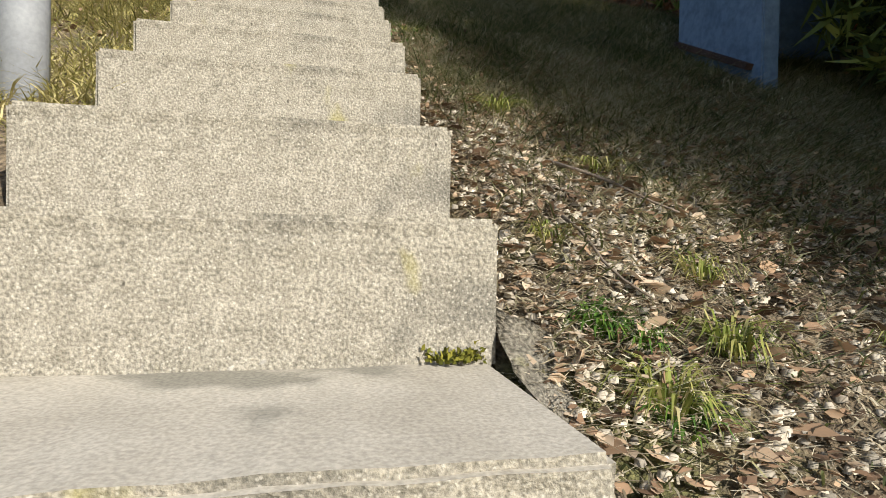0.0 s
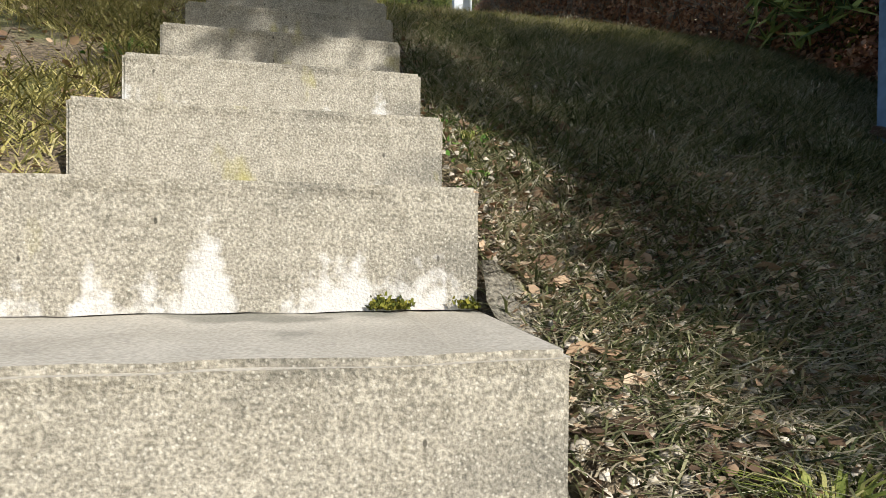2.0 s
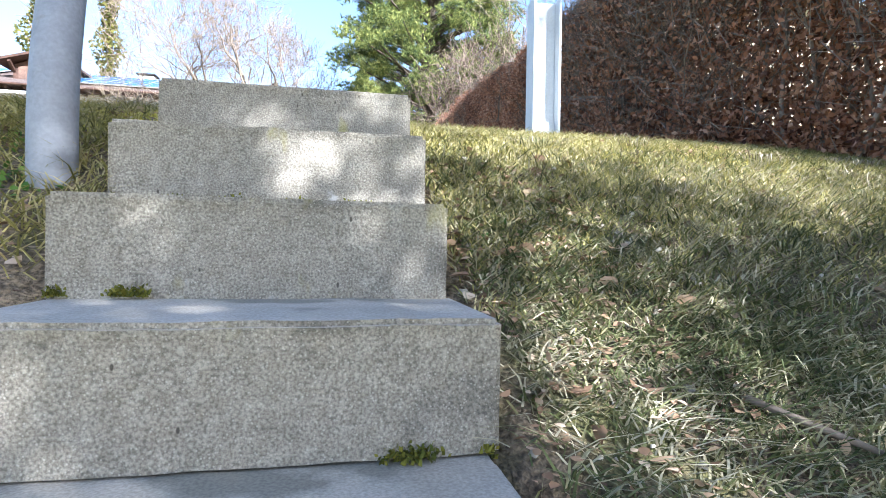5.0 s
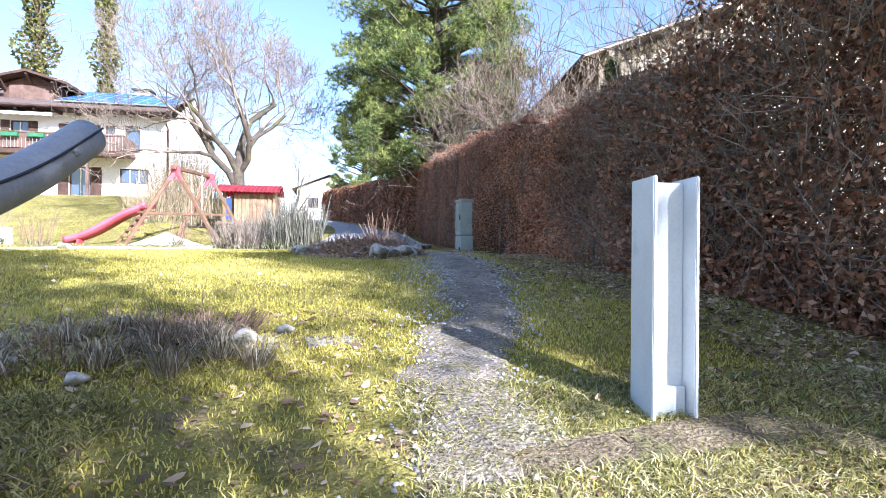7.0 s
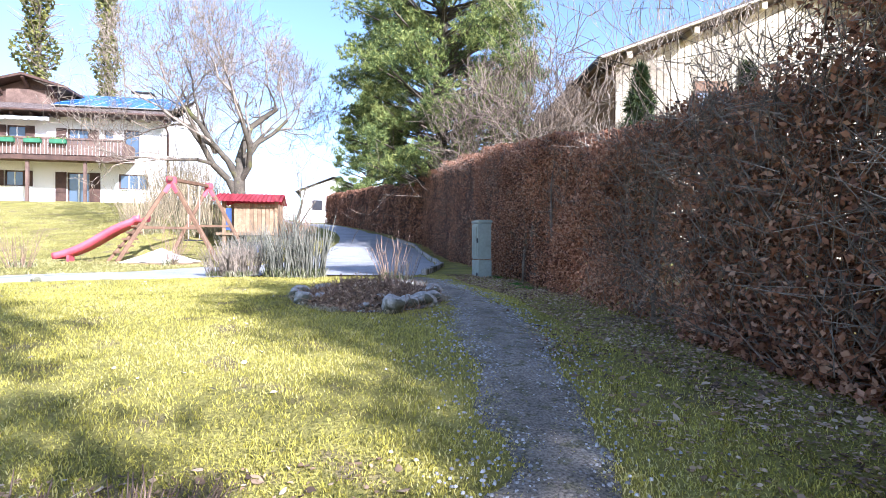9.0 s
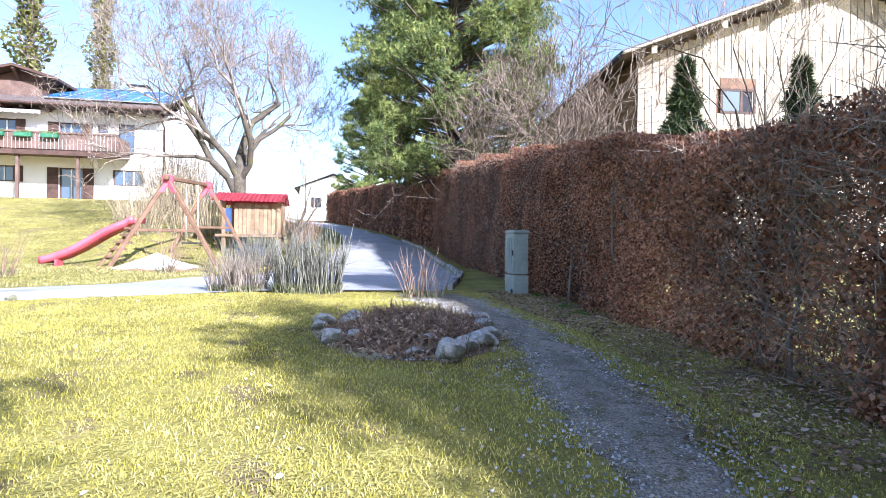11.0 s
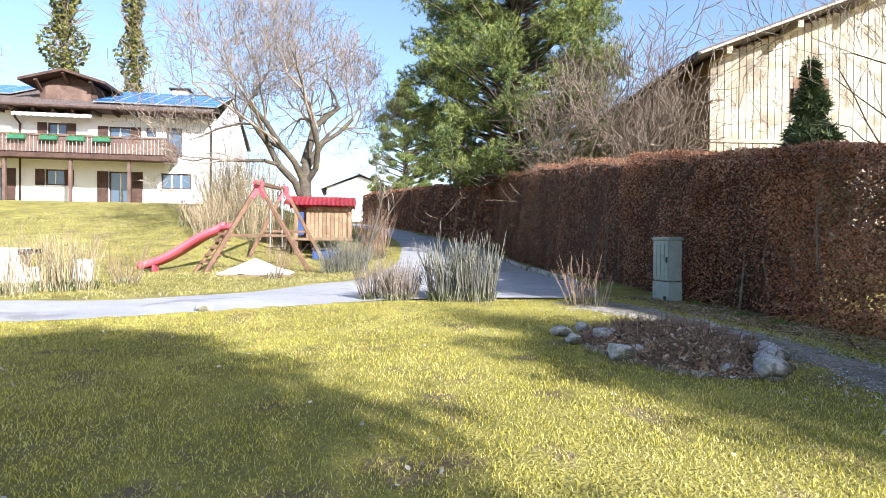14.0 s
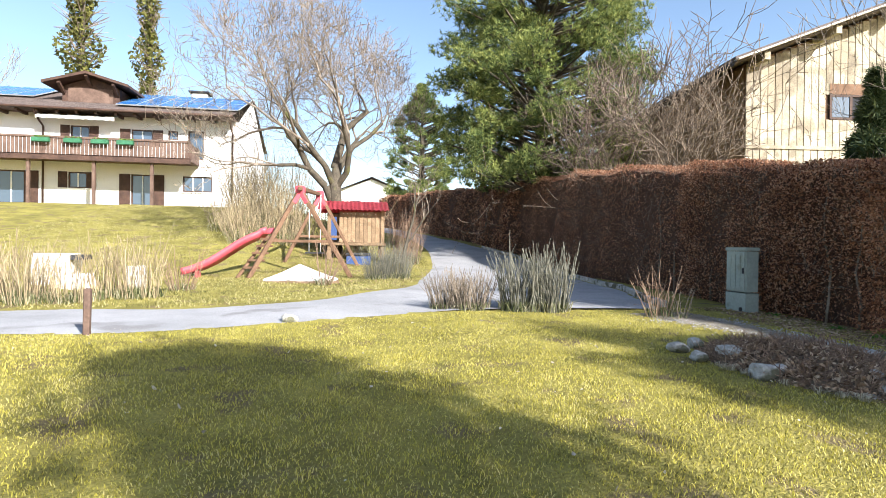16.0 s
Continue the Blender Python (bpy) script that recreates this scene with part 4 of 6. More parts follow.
def window(parent, x0, x1, z0, z1, y, panes=2, shutters=True, sill=True, name="window"):
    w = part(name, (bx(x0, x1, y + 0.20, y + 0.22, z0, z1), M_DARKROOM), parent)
    fw = 0.07
    for b in ((x0, x1, z0, z0 + fw), (x0, x1, z1 - fw, z1), (x0, x0 + fw, z0 + fw, z1 - fw), (x1 - fw, x1, z0 + fw, z1 - fw)):
        part("frame", (bx(b[0], b[1], y + 0.08, y + 0.14, b[2], b[3], 0.005), M_DKWOOD), w)
    step_ = (x1 - x0 - fw) / panes
    for k in range(panes):
        a = x0 + fw / 2 + k * step_
        part("pane", (bx(a + 0.03, a + step_ - 0.03, y + 0.11, y + 0.12, z0 + fw, z1 - fw), M_GLASS), w)
        if k:
            part("mullion", (bx(a - 0.03, a + 0.03, y + 0.08, y + 0.14, z0 + fw, z1 - fw), M_WHITE), w)
    if shutters:
        sw = (x1 - x0) * 0.5
        for a, b in ((x0 - sw, x0 - 0.02), (x1 + 0.02, x1 + sw)):
            s = part("shutter", (bx(a, b, y - 0.045, y - 0.005, z0, z1, 0.006), M_DKWOOD), w)
            for k in range(7):
                zz = z0 + (z1 - z0) * (k + 0.5) / 7
                part("slat", (bx(a + 0.05, b - 0.05, y - 0.06, y - 0.046, zz - 0.03, zz + 0.03), M_DKWOOD), s)
    if sill:
        part("sill", (bx(x0 - 0.05, x1 + 0.05, y - 0.08, y + 0.05, z0 - 0.05, z0 - 0.003, 0.005), M_WHITE), w)


HYF = 37.0
house = thing("house", (-15, HYF, 2.8), "white rendered two-storey house with dark timber balcony and solar roof", "house")
holes_low = [(-17.3, -16.4, 3.72, 4.55), (-14.3, -13.2, 2.85, 4.52), (-11.75, -10.25, 3.66, 4.5), (-20.6, -19.3, 2.85, 4.55)]
holes_up = [(-17.2, -16.3, 6.0, 6.95), (-14.3, -13.25, 6.0, 6.88), (-12.5, -12.0, 6.4, 6.88), (-11.5, -10.7, 5.4, 6.93)]
part("wall", wall_panel((-24, -9.05), (2.3, 7.55), holes_low + holes_up, HYF, HYF + 0.35), house)
part("side_wall", (bx(-9.4, -9.05, HYF + 0.352, HYF + 10, 2.3, 7.5), M_RENDER), house)
part("side_wall", (bx(-24, -23.65, HYF + 0.352, HYF + 10, 2.3, 7.5), M_RENDER), house)
part("back_wall", (bx(-23.6, -9.45, HYF + 9.7, HYF + 10, 2.3, 7.5), M_RENDER), house)
part("plinth", (bx(-10.6, -8.1, HYF - 0.9, HYF - 0.003, 2.2, 3.05, 0.02), M_RENDER), house, "low white terrace wall")
window(house, -17.3, -16.4, 3.72, 4.55, HYF)
window(house, -14.3, -13.2, 2.85, 4.52, HYF, 2, True, False, "door")
window(house, -11.75, -10.25, 3.66, 4.5, HYF, 3, False)
window(house, -20.6, -19.3, 2.85, 4.55, HYF, 2, True, False, "door")
window(house, -17.2, -16.3, 6.0, 6.95, HYF)
window(house, -14.3, -13.25, 6.0, 6.88, HYF)
window(house, -12.5, -12.0, 6.4, 6.88, HYF, 1, False)
window(house, -11.5, -10.7, 5.4, 6.93, HYF, 1, False, False, "door")
# roof: a front slope with tile courses
EZ, RZ, RY = 7.72, 10.0, HYF + 5.2
bm = bmesh.new()
rows = 22
for k in range(rows):
    f0, f1 = k / rows, (k + 1) / rows
    y0, y1 = HYF - 1.1 + (RY - HYF + 1.1) * f0, HYF - 1.1 + (RY - HYF + 1.1) * f1
    z0, z1 = EZ - 0.12 + (RZ - EZ + 0.12) * f0 + 0.04, EZ - 0.12 + (RZ - EZ + 0.12) * f1
    v = [bm.verts.new(c) for c in ((-25, y0, z0), (-9.0, y0, z0), (-9.0, y1, z1), (-25, y1, z1), (-25, y0, z0 - 0.04), (-9.0, y0, z0 - 0.04))]
    bm.faces.new(v[:4])
    bm.faces.new((v[4], v[5], v[1], v[0]))
bmesh.ops.remove_doubles(bm, verts=bm.verts, dist=0.001)
part("roof", (bm, M_TILE), house)
bm = bmesh.new()
v = [bm.verts.new(c) for c in ((-25, RY, RZ), (-9.0, RY, RZ), (-9.0, RY + 6.3, EZ - 0.1), (-25, RY + 6.3, EZ - 0.1))]
bm.faces.new(v)
part("roof", (bm, M_TILE), house)
part("soffit", (bx(-25, -9.0, HYF - 1.05, HYF - 0.005, EZ - 0.22, EZ - 0.16), M_DKWOOD), house)
part("gutter", (tube([(-25, HYF - 1.16, EZ - 0.16), (-9.0, HYF - 1.16, EZ - 0.16)], [0.07, 0.07], 8), M_DKWOOD), house)
for x_ in (-18.4, -9.2):
    part("downpipe", (tube([(x_, HYF - 1.1, EZ - 0.2), (x_, HYF - 0.5, EZ - 0.7), (x_, HYF - 0.12, EZ - 0.9), (x_, HYF - 0.12, 2.6)], [0.05] * 4, 8), M_DKWOOD), house)
for x_ in np.arange(-24.6, -9.0, 0.9):
    part("rafter", (bx(x_ - 0.06, x_ + 0.06, HYF - 1.0, HYF - 0.006, EZ - 0.36, EZ - 0.225), M_DKWOOD), house)
gab = bmesh.new()
v = [gab.verts.new(c) for c in ((-9.06, HYF + 0.2, 7.4), (-9.06, RY, RZ - 0.1), (-9.06, HYF + 10, 7.4))]
gab.faces.new(v)
part("gable", (gab, M_RENDER), house)
chim = part("chimney", (bx(-12.6, -11.7, RY - 0.4, RY + 0.3, RZ - 0.8, RZ + 0.2, 0.02), M_RENDER), house)
part("cap", (bx(-12.75, -11.55, RY - 0.55, RY + 0.45, RZ + 0.21, RZ + 0.3, 0.01), M_DARKROOM), chim)


def on_roof(x, f):
    return Vector((x, HYF - 1.1 + (RY - HYF + 1.1) * f, EZ - 0.12 + (RZ - EZ + 0.12) * f + 0.13))


def solar_field(x0, cols, f0, rows, fw=0.165, w=1.02):
    for r in range(rows):
        for c in range(cols):
            a, b = on_roof(x0 + c * w + 0.02, f0 + r * fw), on_roof(x0 + (c + 1) * w - 0.02, f0 + (r + 1) * fw - 0.006)
            bm = bmesh.new()
            q = [Vector((a.x, a.y, a.z)), Vector((b.x, a.y, a.z)), Vector((b.x, b.y, b.z)), Vector((a.x, b.y, b.z))]
            up_ = Vector((0, -0.03, 0.05))
            lo, hi = [bm.verts.new(p) for p in q], [bm.verts.new(p + up_) for p in q]
            bm.faces.new(hi)
            for k in range(4):
                bm.faces.new((lo[k], lo[(k + 1) % 4], hi[(k + 1) % 4], hi[k]))
            p = part("solar_panel", (bm, M_ALU), house, "blue solar panel in a pale frame")
            bm = bmesh.new()
            i_ = 0.035
            m_ = sum(q, Vector()) / 4
            bm.faces.new([bm.verts.new(m_ + (s - m_) * (1 - i_ * 1.6) + up_ * 1.12) for s in q])
            part("cell_glass", (bm, M_SOLAR), p)


solar_field(-15.0, 6, 0.14, 4)
solar_field(-24.6, 5, 0.36, 3)
# dormer
DX0, DX1, DY = -18.0, -15.2, HYF + 0.9
part("dormer_wall", (bx(DX0, DX1, DY, DY + 3, 7.9, 9.15), M_DKWOOD), house)
part("dormer_panel", (bx(DX0 + 0.3, DX1 - 0.3, DY - 0.06, DY - 0.003, 8.35, 9.1, 0.01), M_BALC), house, "brown roller blind")
bm = bmesh.new()
cx_ = (DX0 + DX1) / 2
for s in (-1, 1):
    e = cx_ + s * (DX1 - DX0) * 0.74
    pts = [(cx_, DY - 0.75, 9.85), (e, DY - 0.75, 9.25), (e, DY + 4.2, 9.25), (cx_, DY + 4.2, 9.85)]
    hi = [bm.verts.new(p) for p in pts]
    lo = [bm.verts.new((p[0], p[1], p[2] - 0.14)) for p in pts]
    bm.faces.new(hi)
    bm.faces.new(lo[::-1])
    for k in range(4):
        bm.faces.new((lo[k], lo[(k + 1) % 4], hi[(k + 1) % 4], hi[k]))
part("dormer_roof", (bm, M_DKWOOD), house)
gab = bmesh.new()
gab.faces.new([gab.verts.new(c) for c in ((DX0, DY - 0.004, 9.15), (DX1, DY - 0.004, 9.15), (cx_, DY - 0.004, 9.72))])
part("dormer_gable", (gab, M_DKWOOD), house)
for s in (-1, 0, 1):
    part("bracket", (beam((cx_ + s * 1.3, DY - 0.65, 9.22 + (0.42 if s == 0 else 0)), (cx_ + s * 1.3, DY - 0.05, 8.8 + (0.42 if s == 0 else 0)), 0.14, 0.14), M_DKWOOD), house)
# awning
bm = bmesh.new()
n = 20
a = [[bm.verts.new((-18.4 + 3.6 * k / n, HYF - y_, z_ + (0.05 * (k % 2) if z_ < 7.2 else 0))) for k in range(n + 1)] for y_, z_ in ((0.02, 7.42), (0.85, 7.28), (0.87, 7.08))]
for r0, r1 in zip(a, a[1:]):
    for k in range(n):
        bm.faces.new((r0[k], r0[k + 1], r1[k + 1], r1[k]))
part("awning", (bm, M_WHITE), house, "white fabric awning with a scalloped edge")
# balcony
balcony = part("balcony", (bx(-24, -10.9, 35.2, HYF - 0.004, 5.05, 5.2, 0.01), M_BALC), house, "long timber balcony")
k = 0
for x_ in np.arange(-23.9, -10.95, 0.17):
    part("board", (bx(x_, x_ + 0.145, 35.2, 35.225, 5.12, 5.95, 0), M_BALC), balcony)
for y_ in np.arange(35.3, 36.9, 0.17):
    part("board", (bx(-10.94, -10.915, y_, y_ + 0.145, 5.205, 5.95, 0), M_BALC), balcony)
part("handrail", (bx(-24, -10.88, 35.15, 35.27, 5.955, 6.06, 0.01), M_BALC), balcony)
part("fascia", (bx(-24, -10.88, 35.14, 35.195, 4.9, 5.14, 0.01), M_DKWOOD), balcony)
for x_ in (-22, -18.3, -15.4, -12.74):
    part("balcony_post", (bx(x_ - 0.07, x_ + 0.07, 35.3, 35.44, 2.4, 5.045, 0.01), M_BALC), house)
for x_ in (-17.6, -16.2, -15.0, -13.85):
    pb = thing("planter_box", (x_, 35.05, 5.75), "green planter box hanging on the balcony rail", "planter", "planters on the balcony")
    part("box", (bx(x_ - 0.38, x_ + 0.38, 34.92, 35.13, 5.72, 5.93, 0.02), M_GREENBOX), pb)
    cc = np.stack([rng.uniform(x_ - 0.35, x_ + 0.35, 60), rng.uniform(34.95, 35.1, 60), rng.uniform(5.92, 6.02, 60)], 1)
    part("plants", leaves_mesh("plants", cc, 0.08, M_GREEN), pb)

# timber barn behind the hedge
barn = thing("barn", (12, 21.4, 0.3), "timber barn clad in raw vertical larch boards", "barn")
BA = radians(-6.8)
BR = Matrix.Translation((9.35, 21.3, 0)) @ Matrix.Rotation(BA, 4, "Z")


def bpart(name, bm, m, label="", parent=None):
    bm.transform(BR)
    return part(name, (bm, m), parent or barn, label)


SL = 0.385  # rise of the rake per metre
gb = bmesh.new()
pr = [(0.0, 0.2), (14, 0.2), (14, 6.87), (7.0, 6.87 + 7 * SL), (0, 6.87)]
f_, b_ = [gb.verts.new((x, 0.02, z)) for x, z in pr], [gb.verts.new((x, 14, z)) for x, z in pr]
gb.faces.new(f_)
gb.faces.new(b_[::-1])
for k in range(5):
    gb.faces.new((f_[k], b_[k], b_[(k + 1) % 5], f_[(k + 1) % 5]))
bpart("core", gb, M_BROWNLOG, "dark timber shell")
k = 0
for x_ in np.arange(0, 14, 0.24):
    top = 6.87 + min(x_, 14 - x_ - 0.2) * SL - 0.02
    for z0, z1 in ((0.2, 4.2), (4.26, top)):
        if 2.75 < x_ + 0.12 < 3.95 and z0 > 4:
            bpart("board", bx(x_, x_ + 0.214, -0.035, 0.012, 4.26, 5.15), M_PALEWOOD)
            bpart("board", bx(x_, x_ + 0.214, -0.035, 0.012, 5.95, top), M_PALEWOOD)
        else:
            bpart("board", bx(x_, x_ + 0.214, -0.035 + 0.008 * (k % 2), 0.012, z0, z1), M_PALEWOOD)
    k += 1
bpart("rail", bx(0, 14, -0.07, -0.037, 4.17, 4.28), M_PALEWOOD)
for y_ in np.arange(0.1, 14, 0.25):
    bpart("side_board", bx(-0.03, 0.0, y_, y_ + 0.23, 0.2, 6.8), M_WOOD)
w_ = bpart("window", bx(2.75, 3.95, -0.02, 0.01, 5.15, 5.95), M_DARKROOM)
for b in ((2.75, 3.95, 5.15, 5.22), (2.75, 3.95, 5.88, 5.95), (2.75, 2.82, 5.22, 5.88), (3.88, 3.95, 5.22, 5.88), (3.42, 3.5, 5.22, 5.88)):
    bpart("frame", bx(b[0], b[1], -0.06, -0.022, b[2], b[3]), M_DKWOOD, "", w_)
bpart("pane", bx(2.84, 3.4, -0.045, -0.035, 5.23, 5.87), M_GLASS, "", w_)
bpart("lintel", bx(2.75, 3.95, -0.05, -0.036, 5.96, 6.3), M_BROWNLOG)
for s in (-1, 1):
    rb = bmesh.new()
    ex = -0.85 if s < 0 else 14.85
    ez = 6.87 - 0.85 * SL
    q = [(7.0, -0.85, 6.87 + 7 * SL), (ex, -0.85, ez), (ex, 14.6, ez), (7.0, 14.6, 6.87 + 7 * SL)]
    hi = [rb.verts.new((p[0], p[1], p[2] + 0.24)) for p in q]
    lo = [rb.verts.new((p[0], p[1], p[2] + 0.06)) for p in q]
    rb.faces.new(hi)
    rb.faces.new(lo[::-1])
    for k in range(4):
        rb.faces.new((lo[k], lo[(k + 1) % 4], hi[(k + 1) % 4], hi[k]))
    bpart("roof", rb, M_TILE)
    bpart("bargeboard", beam((ex, -0.9, ez + 0.12), (7.0, -0.9, 6.87 + 7 * SL + 0.12), 0.05, 0.26), M_FASCIA)
for x_ in (0.15, 2.4, 4.7, 7.0):
    z_ = 6.87 + x_ * SL
    bpart("purlin", bx(x_ - 0.09, x_ + 0.09, -0.84, 0.0, z_ - 0.2, z_ + 0.03), M_PALEWOOD)
for y_ in (1.5, 5, 8.5, 12):
    bpart("brace", beam((-0.03, y_, 5.8), (-0.75, y_, 6.55), 0.1, 0.1), M_BROWNLOG)
bpart("gutter", tube([(-0.92, -0.8, 6.57), (-0.92, 14.6, 6.57)], [0.07, 0.07], 8), M_DARKROOM)

# cable cabinet
cab = thing("cable_cabinet", (2.44, 12.65, 0.07), "grey-green plastic cable cabinet against the hedge", "cabinet")
CR = Matrix.Translation((2.35, 12.65, 0)) @ Matrix.Rotation(radians(-88), 4, "Z")


def cpart(name, bm, m, label="", parent=None):
    bm.transform(CR)
    return part(name, (bm, m), parent or cab, label)


cb_ = cpart("body", bx(-0.195, 0.195, 0.0, 0.2, 0.36, 0.93, 0.008), M_CAB)
cpart("base", bx(-0.20, 0.20, -0.006, 0.206, -0.05, 0.345, 0.006), M_CAB)
cpart("roof", bx(-0.212, 0.212, -0.02, 0.22, 0.935, 0.985, 0.015), M_CAB)
dr_ = cpart("door", bx(-0.175, 0.175, -0.014, -0.002, 0.38, 0.915, 0.004), M_CAB)
for x_ in (-0.09, 0.0, 0.09):
    cpart("rib", bx(x_ - 0.012, x_ + 0.012, -0.022, -0.0145, 0.42, 0.88, 0.003), M_CAB, "", dr_)
cpart("lock", bx(0.14, 0.17, -0.03, -0.0145, 0.62, 0.7, 0.004), M_BLACK, "", dr_)
bm = bmesh.new()
bmesh.ops.create_cone(bm, cap_ends=True, segments=16, radius1=0.028, radius2=0.028, depth=0.012, matrix=Matrix.LocRotScale((0.11, -0.013, 0.12), Euler((radians(90), 0, 0)), None))
cpart("knockout", bm, M_BLACK)

# swing frame with slide
swing = thing("swing_frame", (-4.2, 20.2, 0.15), "timber A-frame swing with red brackets and steps", "swing")
AP, AP2 = Vector((-4.25, 19.9, 2.28)), Vector((-3.9, 22.6, 2.42))
for ap, feet in ((AP, ((-5.39, 19.35, 0.12), (-2.97, 19.45, 0.12))), (AP2, ((-4.95, 22.4, 0.3), (-2.75, 22.6, 0.3)))):
    for ft in feet:
        part("leg", (beam(ft, ap + Vector((0, 0, 0.05)), 0.1, 0.1, 0.012), M_BROWNLOG), swing)
    f0, f1 = Vector(feet[0]).lerp(ap, 0.42), Vector(feet[1]).lerp(ap, 0.42)
    part("crossbar", (beam(f0, f1, 0.07, 0.05, 0.006), M_BROWNLOG), swing)
    part("bracket", (bx(ap.x - 0.12, ap.x + 0.12, ap.y - 0.09, ap.y + 0.09, ap.z - 0.06, ap.z + 0.13, 0.02), M_REDPL), swing, "red steel corner bracket")
    for s in (0, 1):
        f = Vector(feet[s]).lerp(ap, 0.86)
        part("bracket_arm", (beam(f, ap, 0.115, 0.115, 0.01), M_REDPL), swing)
part("top_beam", (beam(AP + Vector((0, -0.2, 0.05)), AP2 + Vector((0, 0.2, 0.05)), 0.1, 0.1, 0.012), M_BROWNLOG), swing)
for k in range(5):
    f = 0.12 + 0.08 * k
    a_ = Vector((-5.39, 19.35, 0.12)).lerp(AP, f)
    part("rung", (beam(a_ + Vector((-0.28, 0.1, 0)), a_ + Vector((0.12, 0.0, 0)), 0.05, 0.04), M_BROWNLOG), swing)
part("ladder_rail", (beam((-5.68, 19.5, 0.12), (-5.0, 19.85, 1.15), 0.07, 0.07, 0.008), M_BROWNLOG), swing)
for x_ in (-4.25, -3.95):
    part("rope", (tube([(x_ + 0.15, 21.0, 2.3), (x_ + 0.15, 21.0, 0.75)], [0.012, 0.012], 6), M_TARP), swing)
part("swing_seat", (bx(-4.2, -3.7, 20.9, 21.1, 0.70, 0.74, 0.01), M_BLACK), swing)

slide = thing("slide", (-6.8, 19.6, 0.15), "wavy faded red plastic slide", "slide")
n = 28
bm = bmesh.new()
prev = None
for k in range(n + 1):
    f = k / n
    c = Vector((-5.0 - 1.85 * f, 20.2 - 0.55 * f, 1.24 - 0.98 * f + 0.06 * math.sin(f * 2 * math.pi) - 0.03))
    if f < 0.08:
        c.z = 1.24 - 0.3 * f
    z_ = max(c.z, 0.24)
    w = Vector((0.28, 0.95, 0)).normalized() * 0.23
    ring = [c - w * 1.08 + Vector((0, 0, 0.12)), c - w * 0.92 + Vector((0, 0, 0.13)), c - w * 0.85, c, c + w * 0.85, c + w * 0.92 + Vector((0, 0, 0.13)), c + w * 1.08 + Vector((0, 0, 0.12)), c + w, c - w]
    for q in ring[:7]:
        q.z += z_ - c.z
    for q in ring[7:]:
        q.z += z_ - c.z - 0.03
    ring = [bm.verts.new(q) for q in ring]
    if prev:
        for a in range(len(ring)):
            fc = bm.faces.new((prev[a], prev[(a + 1) % 9], ring[(a + 1) % 9], ring[a]))
            fc.smooth = True
    else:
        bm.faces.new(ring[::-1])
    prev = ring
bm.faces.new(prev)
part("chute", (bm, M_REDPL), slide)
part("foot", (beam((-6.6, 19.68, 0.1), (-6.6, 19.68, 0.3), 0.06, 0.3), M_REDPL), slide)

# play hut on stilts
hut = thing("play_hut", (-2.9, 24.0, 0.35), "wooden play hut on stilts with a red roof", "playhouse")
hx0, hx1, hy0, hy1 = -3.65, -1.95, 23.7, 25.2
for x_ in (hx0, hx1):
    for y_ in (hy0, hy1):
        part("stilt", (bx(x_ - 0.06, x_ + 0.06, y_ - 0.06, y_ + 0.06, 0.2, 2.1, 0.01), M_WOOD), hut)
part("deck", (bx(hx0 - 0.25, hx1 + 0.1, hy0 - 0.12, hy1 + 0.1, 0.93, 1.02, 0.01), M_WOOD), hut)
for k in range(11):
    x_ = hx0 + 0.32 + k * 0.128
    part("board", (bx(x_, x_ + 0.12, hy0 - 0.02, hy0 + 0.02, 1.03, 2.02), M_WOOD), hut)
for k in range(11):
    y_ = hy0 + 0.08 + k * 0.128
    part("board", (bx(hx1 - 0.02, hx1 + 0.02, y_, y_ + 0.12, 1.03, 2.02), M_WOOD), hut)
part("back_wall", (bx(hx0 + 0.07, hx1 - 0.07, hy1 - 0.02, hy1 + 0.02, 1.03, 2.02), M_WOOD), hut)
for s, y0_, y1_ in ((0, hy0 - 0.35, (hy0 + hy1) / 2), (1, hy1 + 0.3, (hy0 + hy1) / 2)):
    bm = bmesh.new()
    m_ = 32
    lo_ = [bm.verts.new((hx0 - 0.35 + (hx1 - hx0 + 0.55) * k / m_, y0_, 2.05 + 0.025 * (k % 2))) for k in range(m_ + 1)]
    hi_ = [bm.verts.new((hx0 - 0.35 + (hx1 - hx0 + 0.55) * k / m_, y1_, 2.4 + 0.025 * (k % 2))) for k in range(m_ + 1)]
    for k in range(m_):
        bm.faces.new((lo_[k], lo_[k + 1], hi_[k + 1], hi_[k]))
    bmesh.ops.solidify(bm, geom=bm.faces[:], thickness=0.02)
    part("roof", (bm, M_REDRF), hut, "corrugated red roofing sheet")
part("curtain", (bx(hx0 + 0.02, hx0 + 0.24, hy0 - 0.04, hy0 - 0.015, 1.1, 1.85, 0.008), M_BLUE), hut, "dark blue tarpaulin flap")
crate = thing("plastic_crate", (-2.7, 23.2, 0.35), "dark blue plastic box under the play hut", "box")
part("tub", (bx(-3.1, -2.35, 23.0, 23.5, 0.3, 0.62, 0.03), M_BLUE), crate)
part("lid", (bx(-3.13, -2.32, 22.97, 23.53, 0.625, 0.7, 0.02), M_BLACK), crate)

